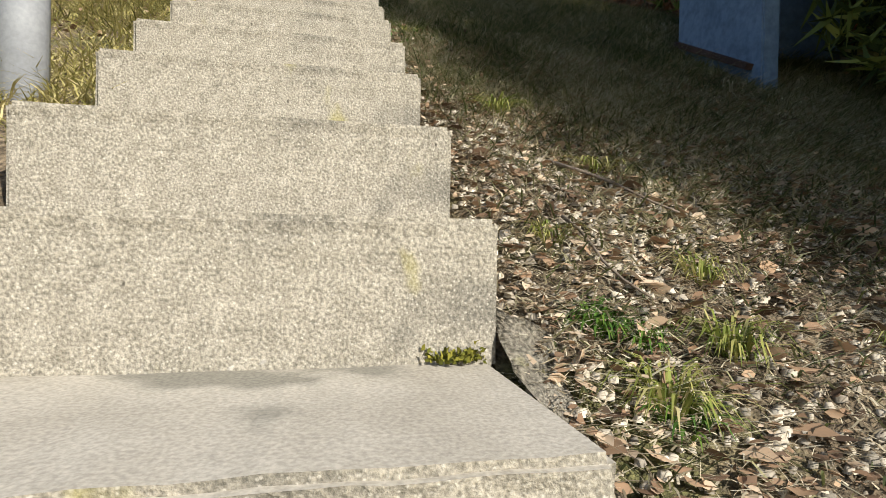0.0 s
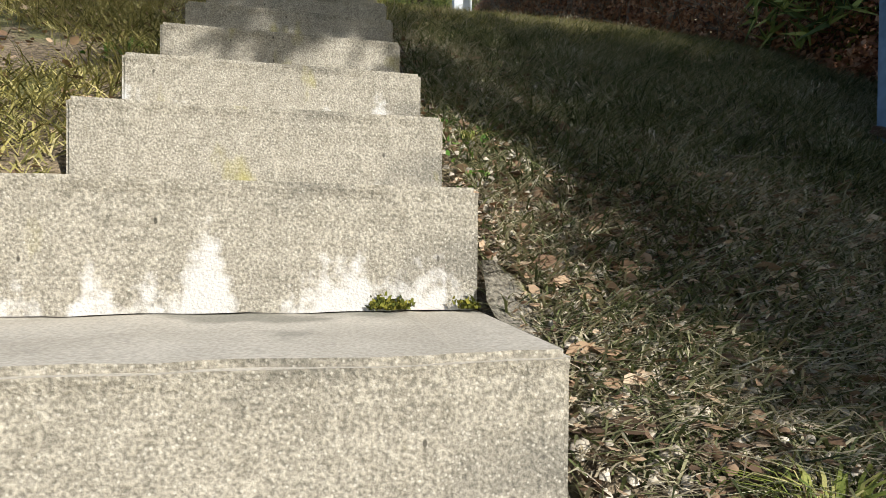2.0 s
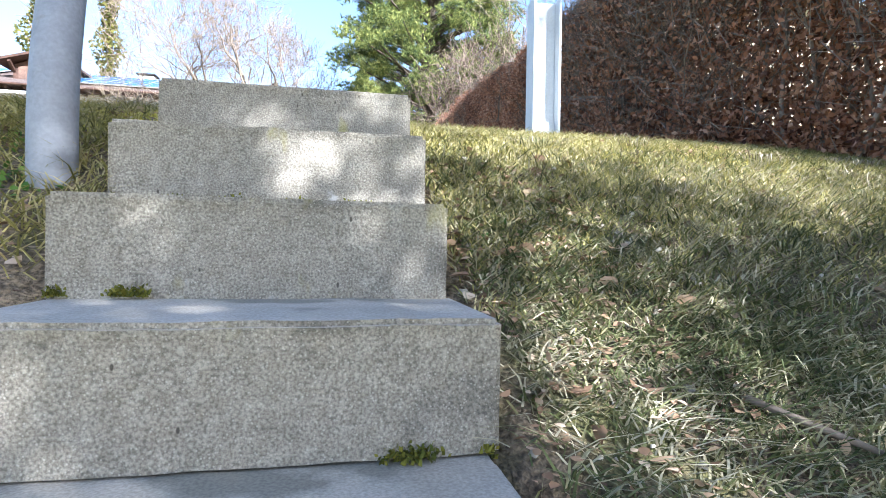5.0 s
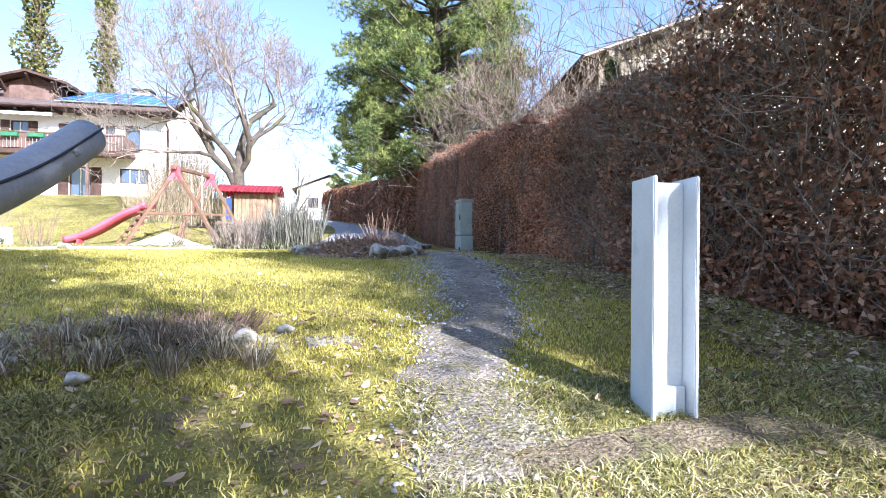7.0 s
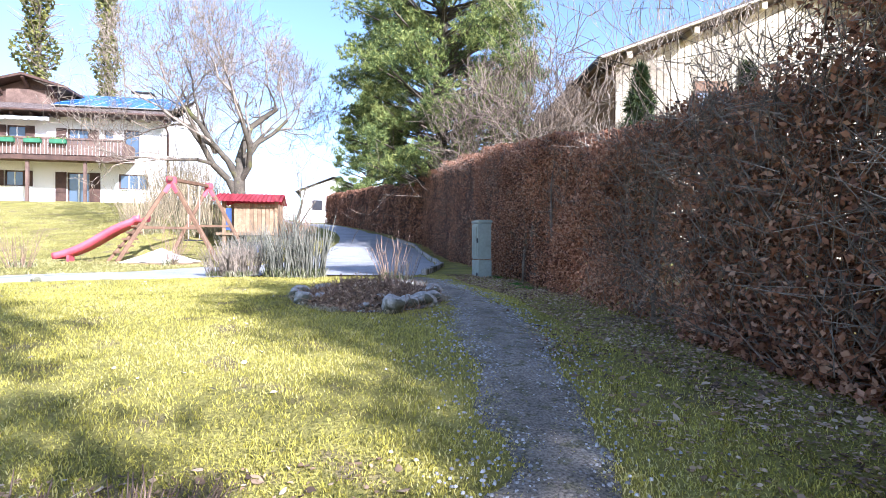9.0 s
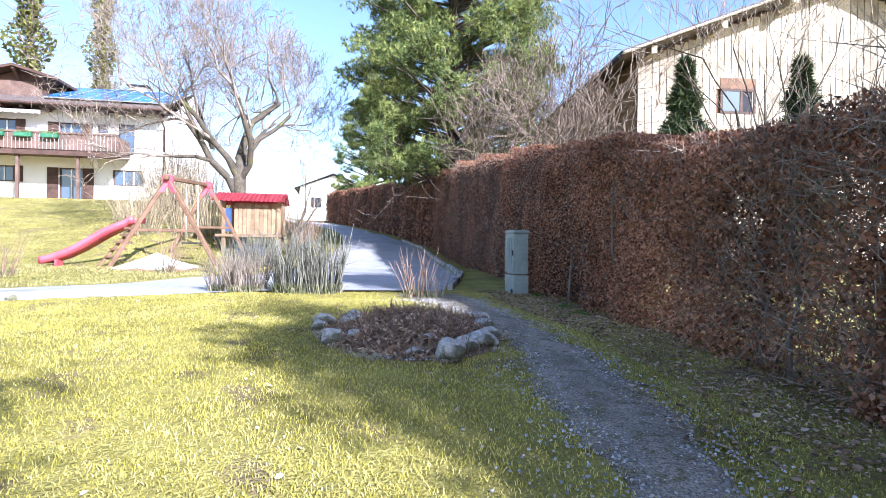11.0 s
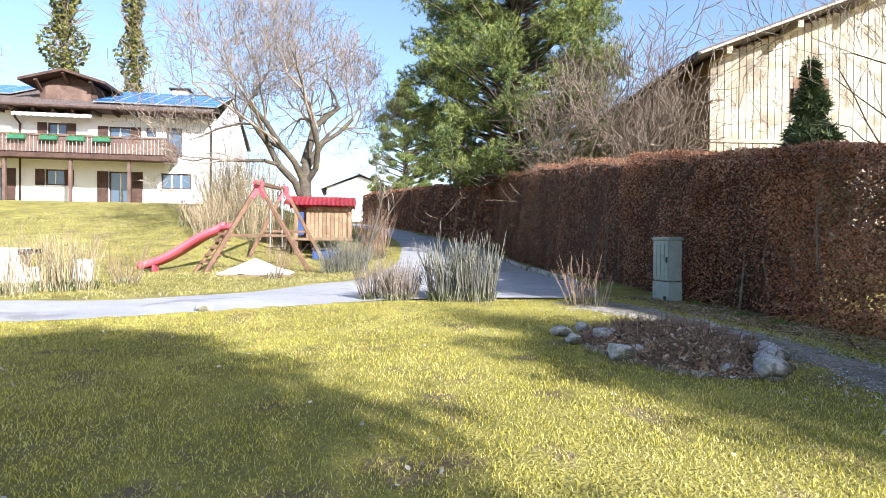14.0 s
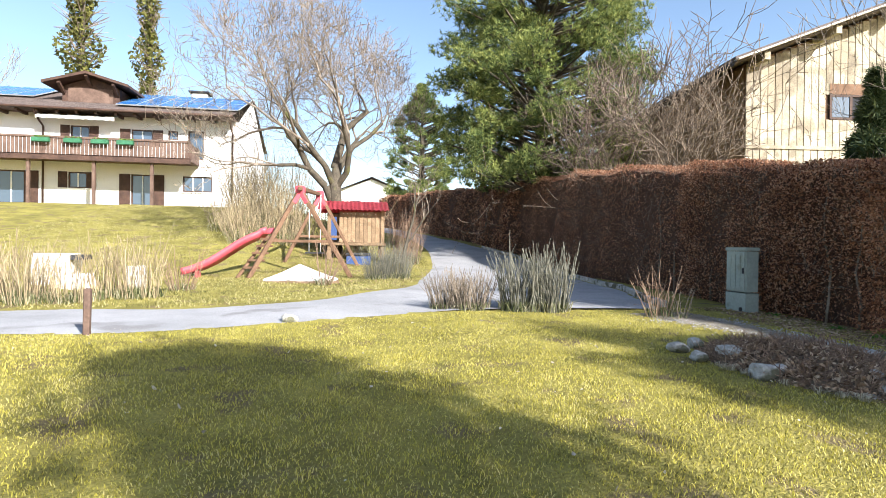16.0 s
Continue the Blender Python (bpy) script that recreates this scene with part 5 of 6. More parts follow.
# covered sandpit
sand = thing("sandpit", (-4.1, 18.6, 0.13), "sandpit under a peaked white tarpaulin", "sandpit")
bm = bmesh.new()
pk = bm.verts.new((-4.15, 18.7, 0.50))
ring = []
for k in range(24):
    a = 2 * math.pi * k / 24
    r = 0.82 / max(abs(math.cos(a)), abs(math.sin(a)) * 0.95) ** 0.8
    ring.append(bm.verts.new((-4.1 + r * math.cos(a), 18.6 + 0.75 * r * math.sin(a), 0.155 + 0.02 * math.sin(k * 2.3))))
mid_ = [bm.verts.new(v.co.lerp(pk.co, 0.5) + Vector((0, 0, -0.035 + 0.02 * math.sin(k * 1.9)))) for k, v in enumerate(ring)]
for k in range(24):
    bm.faces.new((ring[k], ring[(k + 1) % 24], mid_[(k + 1) % 24], mid_[k]))
    bm.faces.new((mid_[k], mid_[(k + 1) % 24], pk))
part("tarpaulin", (bm, M_TARP), sand)
part("rim", (bx(-4.95, -3.25, 17.9, 19.3, 0.08, 0.15, 0.02), M_WOOD), sand)

M_MORTAR = mat("lime_mortar", (0.27, 0.245, 0.19), (0.42, 0.385, 0.31), 20, 0.95, 0.6, fine=160, c3=(0.30, 0.28, 0.12), c3_at=0.58, c3_scale=9, dist=0.01, grain=(0.5, 1.3))

# stone-edged flower bed
bed = thing("flower_bed", (0.5, 9.4, 0.0), "round bed of withered perennials and dead stems", "flower bed")
bm = bmesh.new()
cB, aB, bB = (0.5, 9.5), 0.70, 0.95
rings = []
for j, f in enumerate((1.0, 0.75, 0.45, 0.0)):
    row = []
    for k in range(28):
        a = 2 * math.pi * k / 28
        x_, y_ = cB[0] + aB * f * math.cos(a), cB[1] + bB * f * math.sin(a)
        row.append(bm.verts.new((x_, y_, gz(x_, y_) - 0.02 + 0.16 * (1 - f * f) + 0.03 * noise.noise(Vector((x_ * 4, y_ * 4, 0))))))
    rings.append(row)
for r0, r1 in zip(rings, rings[1:]):
    for k in range(28):
        bm.faces.new((r0[k], r0[(k + 1) % 28], r1[(k + 1) % 28], r1[k]))
M_EARTH = mat("dark_earth", (0.11, 0.08, 0.055), (0.24, 0.18, 0.12), 9, 0.95, 1.0, fine=50, dist=0.02)
part("soil", (bm, M_EARTH), bed)


def in_bed(n, f=0.97):
    a, r = rng.uniform(0, 2 * np.pi, n), np.sqrt(rng.random(n)) * f
    x_, y_ = cB[0] + aB * r * np.cos(a), cB[1] + bB * r * np.sin(a)
    return np.stack([x_, y_, ground_z(x_, y_) - 0.02 + 0.16 * (1 - r * r)], 1)


p0 = in_bed(2600)
dv = rng.normal(size=(2600, 3)) * [1, 1, 0.8]
dv[:, 2] = np.abs(dv[:, 2])
dv /= np.linalg.norm(dv, axis=1, keepdims=True)
part("dead_growth", segs_mesh("dead_growth", p0, p0 + dv * rng.uniform(0.04, 0.15, (2600, 1)), 0.004, 0.0025, M_REDTWIG, 3), bed)
part("withered_growth", leaves_mesh("withered_growth", in_bed(2600) + [0, 0, 0.02], rng.uniform(0.03, 0.07, 2600), M_LITTER, 0.6), bed)
stones = [(-0.2, 10.1, 0.10), (0.05, 9.73, 0.13), (-0.12, 9.17, 0.10), (0.04, 9.2, 0.08), (0.17, 9.19, 0.08), (0.55, 8.93, 0.10), (0.64, 8.6, 0.13), (0.78, 8.8, 0.10), (0.94, 8.93, 0.13), (1.09, 9.47, 0.11), (1.2, 9.95, 0.09), (0.07, 10.25, 0.08), (0.42, 8.72, 0.07), (-0.24, 9.75, 0.08), (1.05, 9.15, 0.09)]
for k, (x_, y_, r_) in enumerate(stones):
    bm, m_ = rock_mesh("stone", r_ * 0.85, M_ROCK, k, (1.2, 0.85 + 0.2 * (k % 3) / 2, 0.6 + 0.12 * (k % 4)), 3)
    bm.transform(Matrix.Rotation(k * 1.3, 4, "Z"))
    data = bpy.data.meshes.new("stone")
    bm.to_mesh(data)
    bm.free()
    data.materials.append(m_)
    ob = new("stone", data)
    ob.location = (x_, y_, gz(x_, y_) + r_ * 0.42)
    tagged(ob, "rounded pale field stone edging the flower bed", "stone", "stones round the flower bed")


# bundles of pruned stems
def stem_clump(name, x, y, r, h, n, label, material, spread=0.25, category="shrub", thick=0.006):
    t = thing(name, (x, y, gz(x, y)), label, category)
    a, q = rng.uniform(0, 2 * np.pi, n), np.sqrt(rng.random(n)) * r
    px, py = x + q * np.cos(a), y + q * np.sin(a)
    p0 = np.stack([px, py, ground_z(px, py) - 0.03], 1)
    d = np.stack([np.cos(a) * q / r * spread + rng.normal(0, 0.06, n), np.sin(a) * q / r * spread + rng.normal(0, 0.06, n), np.ones(n)], 1)
    hh = h * rng.uniform(0.6, 1.05, (n, 1))
    mid_ = p0 + d * hh * 0.5
    p1 = p0 + (d + rng.normal(0, 0.09, (n, 3))) * hh
    part("stem_mass", segs_mesh("stem_mass", np.concatenate([p0, mid_]), np.concatenate([mid_, p1]), np.repeat([thick, thick * 0.75], n), np.repeat([thick * 0.75, thick * 0.4], n), material, 4), t)
    k = n * 2
    s = rng.integers(0, n, k)
    f = rng.random((k, 1))
    c = p0[s] + (p1[s] - p0[s]) * (0.3 + 0.6 * f)
    dv = rng.normal(size=(k, 3)) + [0, 0, 1.2]
    dv /= np.linalg.norm(dv, axis=1, keepdims=True)
    part("shoot_growth", segs_mesh("shoot_growth", c, c + dv * h * rng.uniform(0.08, 0.28, (k, 1)), thick * 0.45, thick * 0.25, material, 3), t)
    m = int(n * 3)
    a, q = rng.uniform(0, 2 * np.pi, m), np.sqrt(rng.random(m)) * r * 1.15
    gx_, gy_ = x + q * np.cos(a), y + q * np.sin(a)
    part("dry_tuft", blades_mesh("dry_tuft", np.stack([gx_, gy_, ground_z(gx_, gy_)], 1), h * 0.22, 0.01, M_STRAW, 0.8), t)


M_GREYSTEM = mat("grey_green_stems", (0.09, 0.09, 0.07), (0.23, 0.215, 0.165), 5, 0.85, 0.2, rnd=0.45)
stem_clump("pruned_shrub", -0.68, 13.1, 0.27, 0.84, 130, "dense clump of grey-green pruned stems at the lawn edge", M_GREYSTEM, 0.22, thick=0.008)
stem_clump("pruned_shrub", -0.3, 13.0, 0.25, 0.9, 120, "dense clump of grey-green pruned stems at the lawn edge", M_GREYSTEM, 0.2, thick=0.008)
stem_clump("pruned_shrub", -1.35, 13.3, 0.24, 0.6, 130, "low dark clump of cut stems by the driveway", M_TWIG, 0.35)
stem_clump("pruned_shrub", -1.68, 13.45, 0.2, 0.55, 100, "low dark clump of cut stems by the driveway", M_TWIG, 0.35)
stem_clump("bare_rose", 0.95, 12.3, 0.14, 0.78, 22, "sparse brown rose bush with thin stems", M_REDTWIG, 0.3)
stem_clump("bare_rose", 1.15, 12.15, 0.12, 0.45, 14, "sparse brown rose bush with thin stems", M_TWIG, 0.5)
stem_clump("pruned_shrub", -1.95, 19.0, 0.35, 0.85, 150, "grey clump of cut stems beside the driveway bend", M_GREYSTEM, 0.35)
stem_clump("pruned_shrub", -2.35, 18.8, 0.28, 0.7, 110, "grey clump of cut stems beside the driveway bend", M_GREYSTEM, 0.35)
stem_clump("pruned_shrub", -1.2, 23.4, 0.4, 1.7, 140, "straw-coloured tall clump beside the play hut", M_REDTWIG, 0.2)
for k in range(8):
    stem_clump("dogwood_clump", -9.3 + 0.45 * k + rng.normal(0, 0.08), 14.7 + rng.normal(0, 0.2), 0.3, rng.uniform(0.75, 1.0), 60, "pale reddish dry stems in a low row", M_TANSTEM, 0.2)
stem_clump("bare_rose", -6.0, 16.2, 0.2, 0.8, 30, "thin bare shrub on the play lawn", M_REDTWIG, 0.5)
stem_clump("bare_rose", -3.55, 17.3, 0.15, 1.0, 24, "thin pale bare shrub before the sandpit", M_REDTWIG, 0.6)
for x_, y_, h_ in ((-7.2, 31, 3.0), (-6.6, 30, 2.6), (-7.8, 32, 2.6), (-5.3, 25.5, 2.6), (-4.6, 26.2, 2.2), (-6.0, 27.5, 2.8), (-2.6, 26.3, 2.2), (-6.4, 24.8, 1.6), (-5.6, 29, 3.4), (-6.9, 28.6, 3.0), (-4.9, 27.6, 3.2), (-7.6, 27.2, 1.6), (-6.9, 26.2, 1.4)):
    stem_clump("bare_shrub", x_, y_, 0.5, h_, 60, "straw-brown bare shrub behind the swing", M_TANSTEM, 0.4, thick=0.009)

# posts and stumps beyond the footway
planter = thing("concrete_planter", (-8.6, 17.6, 0.1), "pale concrete block planter on the play lawn", "planter")
part("block", (bx(-8.95, -8.3, 17.2, 17.8, 0.05, 0.72, 0.03), M_TARP), planter)
part("slab", (bx(-8.29, -8.05, 17.25, 17.6, 0.6, 0.7, 0.01), M_BLACK), planter)
for x_, y_, h_, r_ in ((-7.0, 16.9, 0.42, 0.17), (-7.9, 16.6, 0.25, 0.3)):
    st = thing("tree_stump", (x_, y_, gz(x_, y_)), "pale sawn tree stump on the play lawn", "stump")
    z_ = gz(x_, y_)
    part("log", (tube([(x_, y_, z_ - 0.05), (x_ + 0.01, y_, z_ + h_ * 0.4), (x_, y_, z_ + h_)], [r_ * 1.15, r_, r_ * 0.97], 14), M_TARP), st)
pk_ = thing("wooden_peg", (-5.58, 11.55, 0.05), "short wooden marker peg at the lawn edge", "post")
part("stake", (beam((-5.58, 11.55, -0.05), (-5.57, 11.55, 0.5), 0.06, 0.06, 0.01), M_BALC), pk_)
bm, m_ = rock_mesh("stone", 0.1, M_ROCK, 41)
data = bpy.data.meshes.new("stone")
bm.to_mesh(data)
bm.free()
data.materials.append(m_)
ob = tagged(new("stone", data), "mossy dark stone at the footway edge", "stone")
ob.location = (-3.73, 12.2, 0.09)

# kerb between driveway and hedge
kerb = thing("kerb", (2.4, 16, 0.1), "low mossy stone kerb along the driveway", "kerb", kind="structure")
ky = np.arange(13.2, 30, 1.0)
kxs = np.interp(ky, [12.4, 13.4, 16, 19.5, 26, 31.5], [1.45, 1.62, 2.42, 2.87, 3.12, 2.52])
for k in range(len(ky) - 1):
    a = Vector((kxs[k], ky[k], gz(kxs[k], ky[k]) + 0.02))
    b = Vector((kxs[k + 1], ky[k + 1] - 0.015, gz(kxs[k + 1], ky[k + 1]) + 0.02))
    part("kerb_stone", (beam(a, b, 0.16, 0.09, 0.012), M_ROCK), kerb)

# withered clump with stones near the head of the stairs
stem_clump("perennial_clump", -0.75, 5.55, 0.3, 0.12, 110, "withered grassy perennial clump beside the steps", M_REDTWIG, 0.8, "plant", 0.004)
stem_clump("perennial_clump", -0.35, 5.6, 0.2, 0.13, 160, "withered grassy perennial clump beside the steps", M_REDTWIG, 0.8, "plant", 0.004)
bm = bx(-0.12, 0.12, -0.09, 0.09, -0.03, 0.03, 0.02)
for v in bm.verts:
    v.co.x += 0.05 * noise.noise(v.co * 6)
data = bpy.data.meshes.new("stone_slab")
bm.to_mesh(data)
bm.free()
data.materials.append(M_MORTAR)
ob = tagged(new("stone_slab", data), "flat grey stone slab sunk in the lawn", "stone")
ob.location, ob.rotation_euler = (0.2, 5.5, -0.312), (radians(6), 0, 0.3)
for k, (x_, y_, r_) in enumerate(((-0.62, 5.12, 0.04), (-0.95, 5.25, 0.04), (-0.15, 5.5, 0.055), (0.0, 5.62, 0.04))):
    bm, m_ = rock_mesh("stone", r_, M_ROCK, 60 + k)
    data = bpy.data.meshes.new("stone")
    bm.to_mesh(data)
    bm.free()
    data.materials.append(m_)
    ob = tagged(new("stone", data), "grey stone half sunk among withered plants", "stone", "stones by the stair head")
    ob.location = (x_, y_, gz(x_, y_) + r_ * 0.3)

# far trees
for x_, y_, h_, w_ in ((-25.5, 57, 21, 1.9), (-21.5, 61, 22, 1.5)):
    z_ = gz(x_, y_)
    t = thing("poplar_tree", (x_, y_, z_), "tall ivy-clad poplar behind the house", "tree")
    part("trunk", (tube([(x_, y_, z_), (x_ + 0.3, y_, z_ + h_)], [0.4, 0.08], 8), M_BARK), t)
    n = 2600
    f = rng.random(n)
    a, r = rng.uniform(0, 2 * np.pi, n), w_ * np.sqrt(rng.random(n)) * (0.5 + 0.5 * np.sin(np.pi * np.clip(f * 0.9 + 0.1, 0, 1))) * (0.8 + 0.3 * np.sin(f * 23))
    part("foliage", leaves_mesh("foliage", np.stack([x_ + r * np.cos(a), y_ + r * np.sin(a), z_ + h_ * (0.15 + 0.85 * f)], 1), 0.42, M_IVY), t)
    p0 = np.stack([np.full(200, x_ + 0.1), np.full(200, float(y_)), z_ + h_ * rng.uniform(0.2, 1, 200)], 1)
    dv = rng.normal(size=(200, 3)) * [1, 1, 0.4] + [0, 0, 0.9]
    dv /= np.linalg.norm(dv, axis=1, keepdims=True)
    part("branchwork", segs_mesh("branchwork", p0, p0 + dv * w_ * 1.3, 0.06, 0.015, M_TWIG, 4), t)
for x_, y_, h_ in ((-33, 52, 17), (-28.5, 50, 16), (-18, 56, 15), (-14, 58, 14), (-37, 50, 17)):
    bare_tree("birch_tree", (x_, y_, gz(x_, y_)), h_, 0.22, "pale bare tree behind the house", 4, 0.4, 0.35, 3, (0, 0, 1), None, 1, 0.72, thin=0.012)

# neighbour's house beyond the driveway
far = thing("far_house", (-0.5, 68, 3.3), "distant pale house with a low gable roof", "house")
fz = 3.2
part("wall", (bx(-4, 3, 66, 74, fz, fz + 3.6), M_RENDER), far)
bm = bmesh.new()
v = [bm.verts.new(c) for c in ((-4.6, 65.4, fz + 3.4), (-0.5, 65.4, fz + 5.1), (3.6, 65.4, fz + 3.4), (-4.6, 74.6, fz + 3.4), (-0.5, 74.6, fz + 5.1), (3.6, 74.6, fz + 3.4))]
bm.faces.new((v[0], v[1], v[4], v[3]))
bm.faces.new((v[1], v[2], v[5], v[4]))
bmesh.ops.solidify(bm, geom=bm.faces[:], thickness=0.2)
part("roof", (bm, M_TILE), far)
gab = bmesh.new()
gab.faces.new([gab.verts.new(c) for c in ((-4, 65.99, fz + 3.6), (3, 65.99, fz + 3.6), (-0.5, 65.99, fz + 4.9))])
part("gable", (gab, M_RENDER), far)
for x_ in (-2.8, 0.6):
    part("window", (bx(x_, x_ + 1.1, 65.93, 65.985, fz + 1.4, fz + 2.5), M_DARKROOM), far)

# crumbling mortar against the open side of the steps
def haunch(k, wide):
    """A rough sloping fillet from a tread's open end down to the earth."""
    bm = bmesh.new()
    y0, y1, zt = STEP_Y[k] - 0.01, STEP_Y[k + 1] + 0.03, STEP_Z[k]
    rows_ = []
    for a in range(13):
        f = a / 12
        y_ = y0 + (y1 - y0) * f
        w_ = wide * (0.75 + 0.5 * noise.noise(Vector((f * 3, k * 2.1, 0)))) * (0.15 + 1.05 * f)
        row = []
        for b in range(7):
            u = b / 6
            x_ = 0.375 + 0.02 + w_ * u
            zb = gz(0.5, y_) - 0.01
            zi = zb + (max(zt - 0.03, zb + 0.01) + 0.07 * f ** 3 - zb) * min(1, 0.1 + f * 2.2)
            z_ = zi + (zb - zi) * u ** 1.3 + 0.014 * noise.noise(Vector((x_ * 30, y_ * 22, k)))
            row.append(bm.verts.new((x_ + 0.01 * noise.noise(Vector((y_ * 30, z_ * 30, 5))), y_, z_)))
        rows_.append(row)
    for r0, r1 in zip(rows_, rows_[1:]):
        for b in range(6):
            bm.faces.new((r0[b], r0[b + 1], r1[b + 1], r1[b])).smooth = True
    bmesh.ops.solidify(bm, geom=bm.faces[:], thickness=0.03)
    data = bpy.data.meshes.new("mortar_fillet")
    bm.to_mesh(data)
    bm.free()
    data.materials.append(M_MORTAR)
    tagged(new("mortar_fillet", data), "rough pale lime mortar beside a concrete step", "mortar", "mortar beside the steps")


for k_, w_ in ((0, 0.15), (4, 0.13), (8, 0.05)):
    haunch(k_, w_)

# bare earth under the grass of the bank
M_BANK = mat("bank_earth", (0.10, 0.075, 0.047), (0.25, 0.195, 0.125), 4, 0.95, 1.0, fine=90, c3=(0.13, 0.125, 0.05), c3_at=0.54, c3_scale=2.6, dist=0.02, grain=(0.45, 1.45))
strip("earth_bank", [(0.39, -1.4), (0.39, 0), (0.39, 1.2), (0.39, 2.4), (0.39, 3.8), (0.5, 4.5)], [(3.6, -1.4), (3.6, 0.0), (3.6, 1.2), (3.4, 2.4), (3.0, 3.7), (1.6, 4.7)], 0.012, M_BANK, "earthy bank with leaf litter beside the steps", "earth", 24, 0.0, -1)
strip("earth_bank_left", [(-3.5, -1.4), (-3.5, 0), (-3.5, 1.2), (-3.2, 2.4), (-2.6, 3.8), (-1.6, 4.6)], [(-0.39, -1.4), (-0.39, 0.0), (-0.39, 1.2), (-0.39, 2.4), (-0.39, 3.7), (-0.6, 4.6)], 0.012, M_BANK, "earthy bank with leaf litter beside the steps", "earth", 24, 0.0, 1)

# grass, leaves, chips: countless small things
def scatter(n, x0, x1, y0, y1, keep=None):
    x_, y_ = rng.uniform(x0, x1, n), rng.uniform(y0, y1, n)
    ok = ~((np.abs(x_) < 0.415) & (y_ < 3.76))
    if keep is not None:
        ok &= keep(x_, y_)
    x_, y_ = x_[ok], y_[ok]
    bank_ = (np.abs(x_) < 3.3) & (y_ < np.interp(np.abs(x_), [0.5, 1.6, 3.3], [4.4, 4.5, 3.2]))
    return np.stack([x_, y_, ground_z(x_, y_) - 0.004 + 0.02 * bank_], 1)


def off_path(x_, y_):
    l = np.interp(y_, [p[1] for p in PL], [p[0] for p in PL])
    r = np.interp(y_, [p[1] for p in PR], [p[0] for p in PR])
    c, w = (l + r) / 2, (r - l) / 2
    edge = np.abs(x_ - c) / w + rng.normal(0, 0.75, len(x_)) + 0.4 * np.clip(6.6 - y_, 0, 1.6) + 0.3 * np.sin(y_ * 5.1) + 0.2 * np.sin(y_ * 11 + x_ * 6)
    road = np.interp(x_, [-6.3, -5.4, -4.25, -3.17, -1.9, 1.3], [11.5, 11.6, 11.9, 12.3, 13.05, 13.05])
    bed_ = ((x_ - cB[0]) / aB) ** 2 + ((y_ - cB[1]) / bB) ** 2 < 0.95
    return ((edge > 1) | (rng.random(len(x_)) < 0.28)) & (y_ < road) & ~bed_ & ((x_ < 1.95) | (rng.random(len(x_)) < 0.3))


def thin_far(x_, y_):
    return off_path(x_, y_) & (rng.random(len(x_)) < np.clip(1.25 - (y_ - 5) / 9, 0.25, 1))


g = np.concatenate([scatter(400000, -6.5, 2.6, 5.0, 13.1, thin_far), scatter(60000, -2.2, 2.6, 3.8, 6.2, off_path)])
tagged(new("lawn_grass", blades_mesh("lawn_grass", g, rng.uniform(0.012, 0.032, len(g)), 0.0045, M_GRASS, 0.75)), "short yellowing winter lawn grass", "grass", kind="stuff")


def off_road(x_, y_):
    near = np.interp(x_, [-9, -7.4, -5.4, -4.2, -3.2, -1.9, -1.4], [13.8, 13.7, 13.6, 14.1, 15.0, 17.0, 18.6])
    return (y_ > near) & (x_ < np.interp(y_, [13, 18.5, 23, 30], [-3, -1.5, -0.5, 0.1]))


g = scatter(90000, -14, -0.3, 13.5, 35, off_road)
tagged(new("bank_grass", blades_mesh("bank_grass", g, rng.uniform(0.025, 0.06, len(g)), 0.012, M_MEADOW, 1.2)), "pale winter grass on the bank below the house", "grass", kind="stuff")


def clumps(x_, y_):
    return np.sin(x_ * 7 + 2 * np.sin(y_ * 5)) + np.sin(y_ * 6 + x_ * 3) + rng.normal(0, 0.7, len(x_)) > -0.5


def slope_up(x_, y_):
    w = np.clip((y_ - 0.2 + (x_ - 0.5) * 0.8) / 0.9, 0.10, 1)
    return (clumps(x_, y_) | (rng.random(len(x_)) < 0.45)) & (rng.random(len(x_)) < w) & ((x_ > 0.47) | (rng.random(len(x_)) < 0.3)) & (rng.random(len(x_)) < np.clip((3.95 - y_) / 0.8, 0, 1))


g = np.concatenate([scatter(240000, 0.4, 3.2, -0.9, 4.9, slope_up)])
tagged(new("bank_tussocks", blades_mesh("bank_tussocks", g, rng.uniform(0.02, 0.055, len(g)), 0.005, M_STRAW, 2.4)), "matted dry grass tussocks on the bank", "grass", kind="stuff")
g = scatter(75000, 0.42, 3.0, 2.9, 5.0, lambda x_, y_: rng.random(len(x_)) < np.clip((y_ - 2.9) / 0.7, 0, 1))
tagged(new("bank_top_grass", blades_mesh("bank_top_grass", g, rng.uniform(0.016, 0.045, len(g)), 0.0048, M_BANKTOP, 1.6)), "sunlit yellow-green grass at the top of the bank", "grass", kind="stuff")
g = np.concatenate([scatter(3800, -5.2, -1.5, 17.2, 24, off_road), scatter(2600, 0.42, 3.4, -0.8, 5.2), scatter(10000, 0.42, 2.4, -0.9, 1.5), scatter(1500, 0.42, 0.9, 1.0, 3.7), scatter(2600, -2.0, -0.42, 1.0, 5.2), scatter(4200, 1.4, 2.9, 3.9, 8), scatter(700, 1.5, 2.9, 8, 12), scatter(12000, 1.9, 2.75, 4.6, 13), scatter(1300, -1.8, 0.4, 4.4, 6.0)]) + [0, 0, 0.018]
tagged(new("fallen_leaves", leaves_mesh("fallen_leaves", g, rng.uniform(0.012, 0.03, len(g)) * np.where(rng.random(len(g)) < 0.12, 2.0, 1.0), M_LITTER, 1.0, 0.6, True)), "brown fallen beech leaves on the grass", "leaves", kind="stuff")


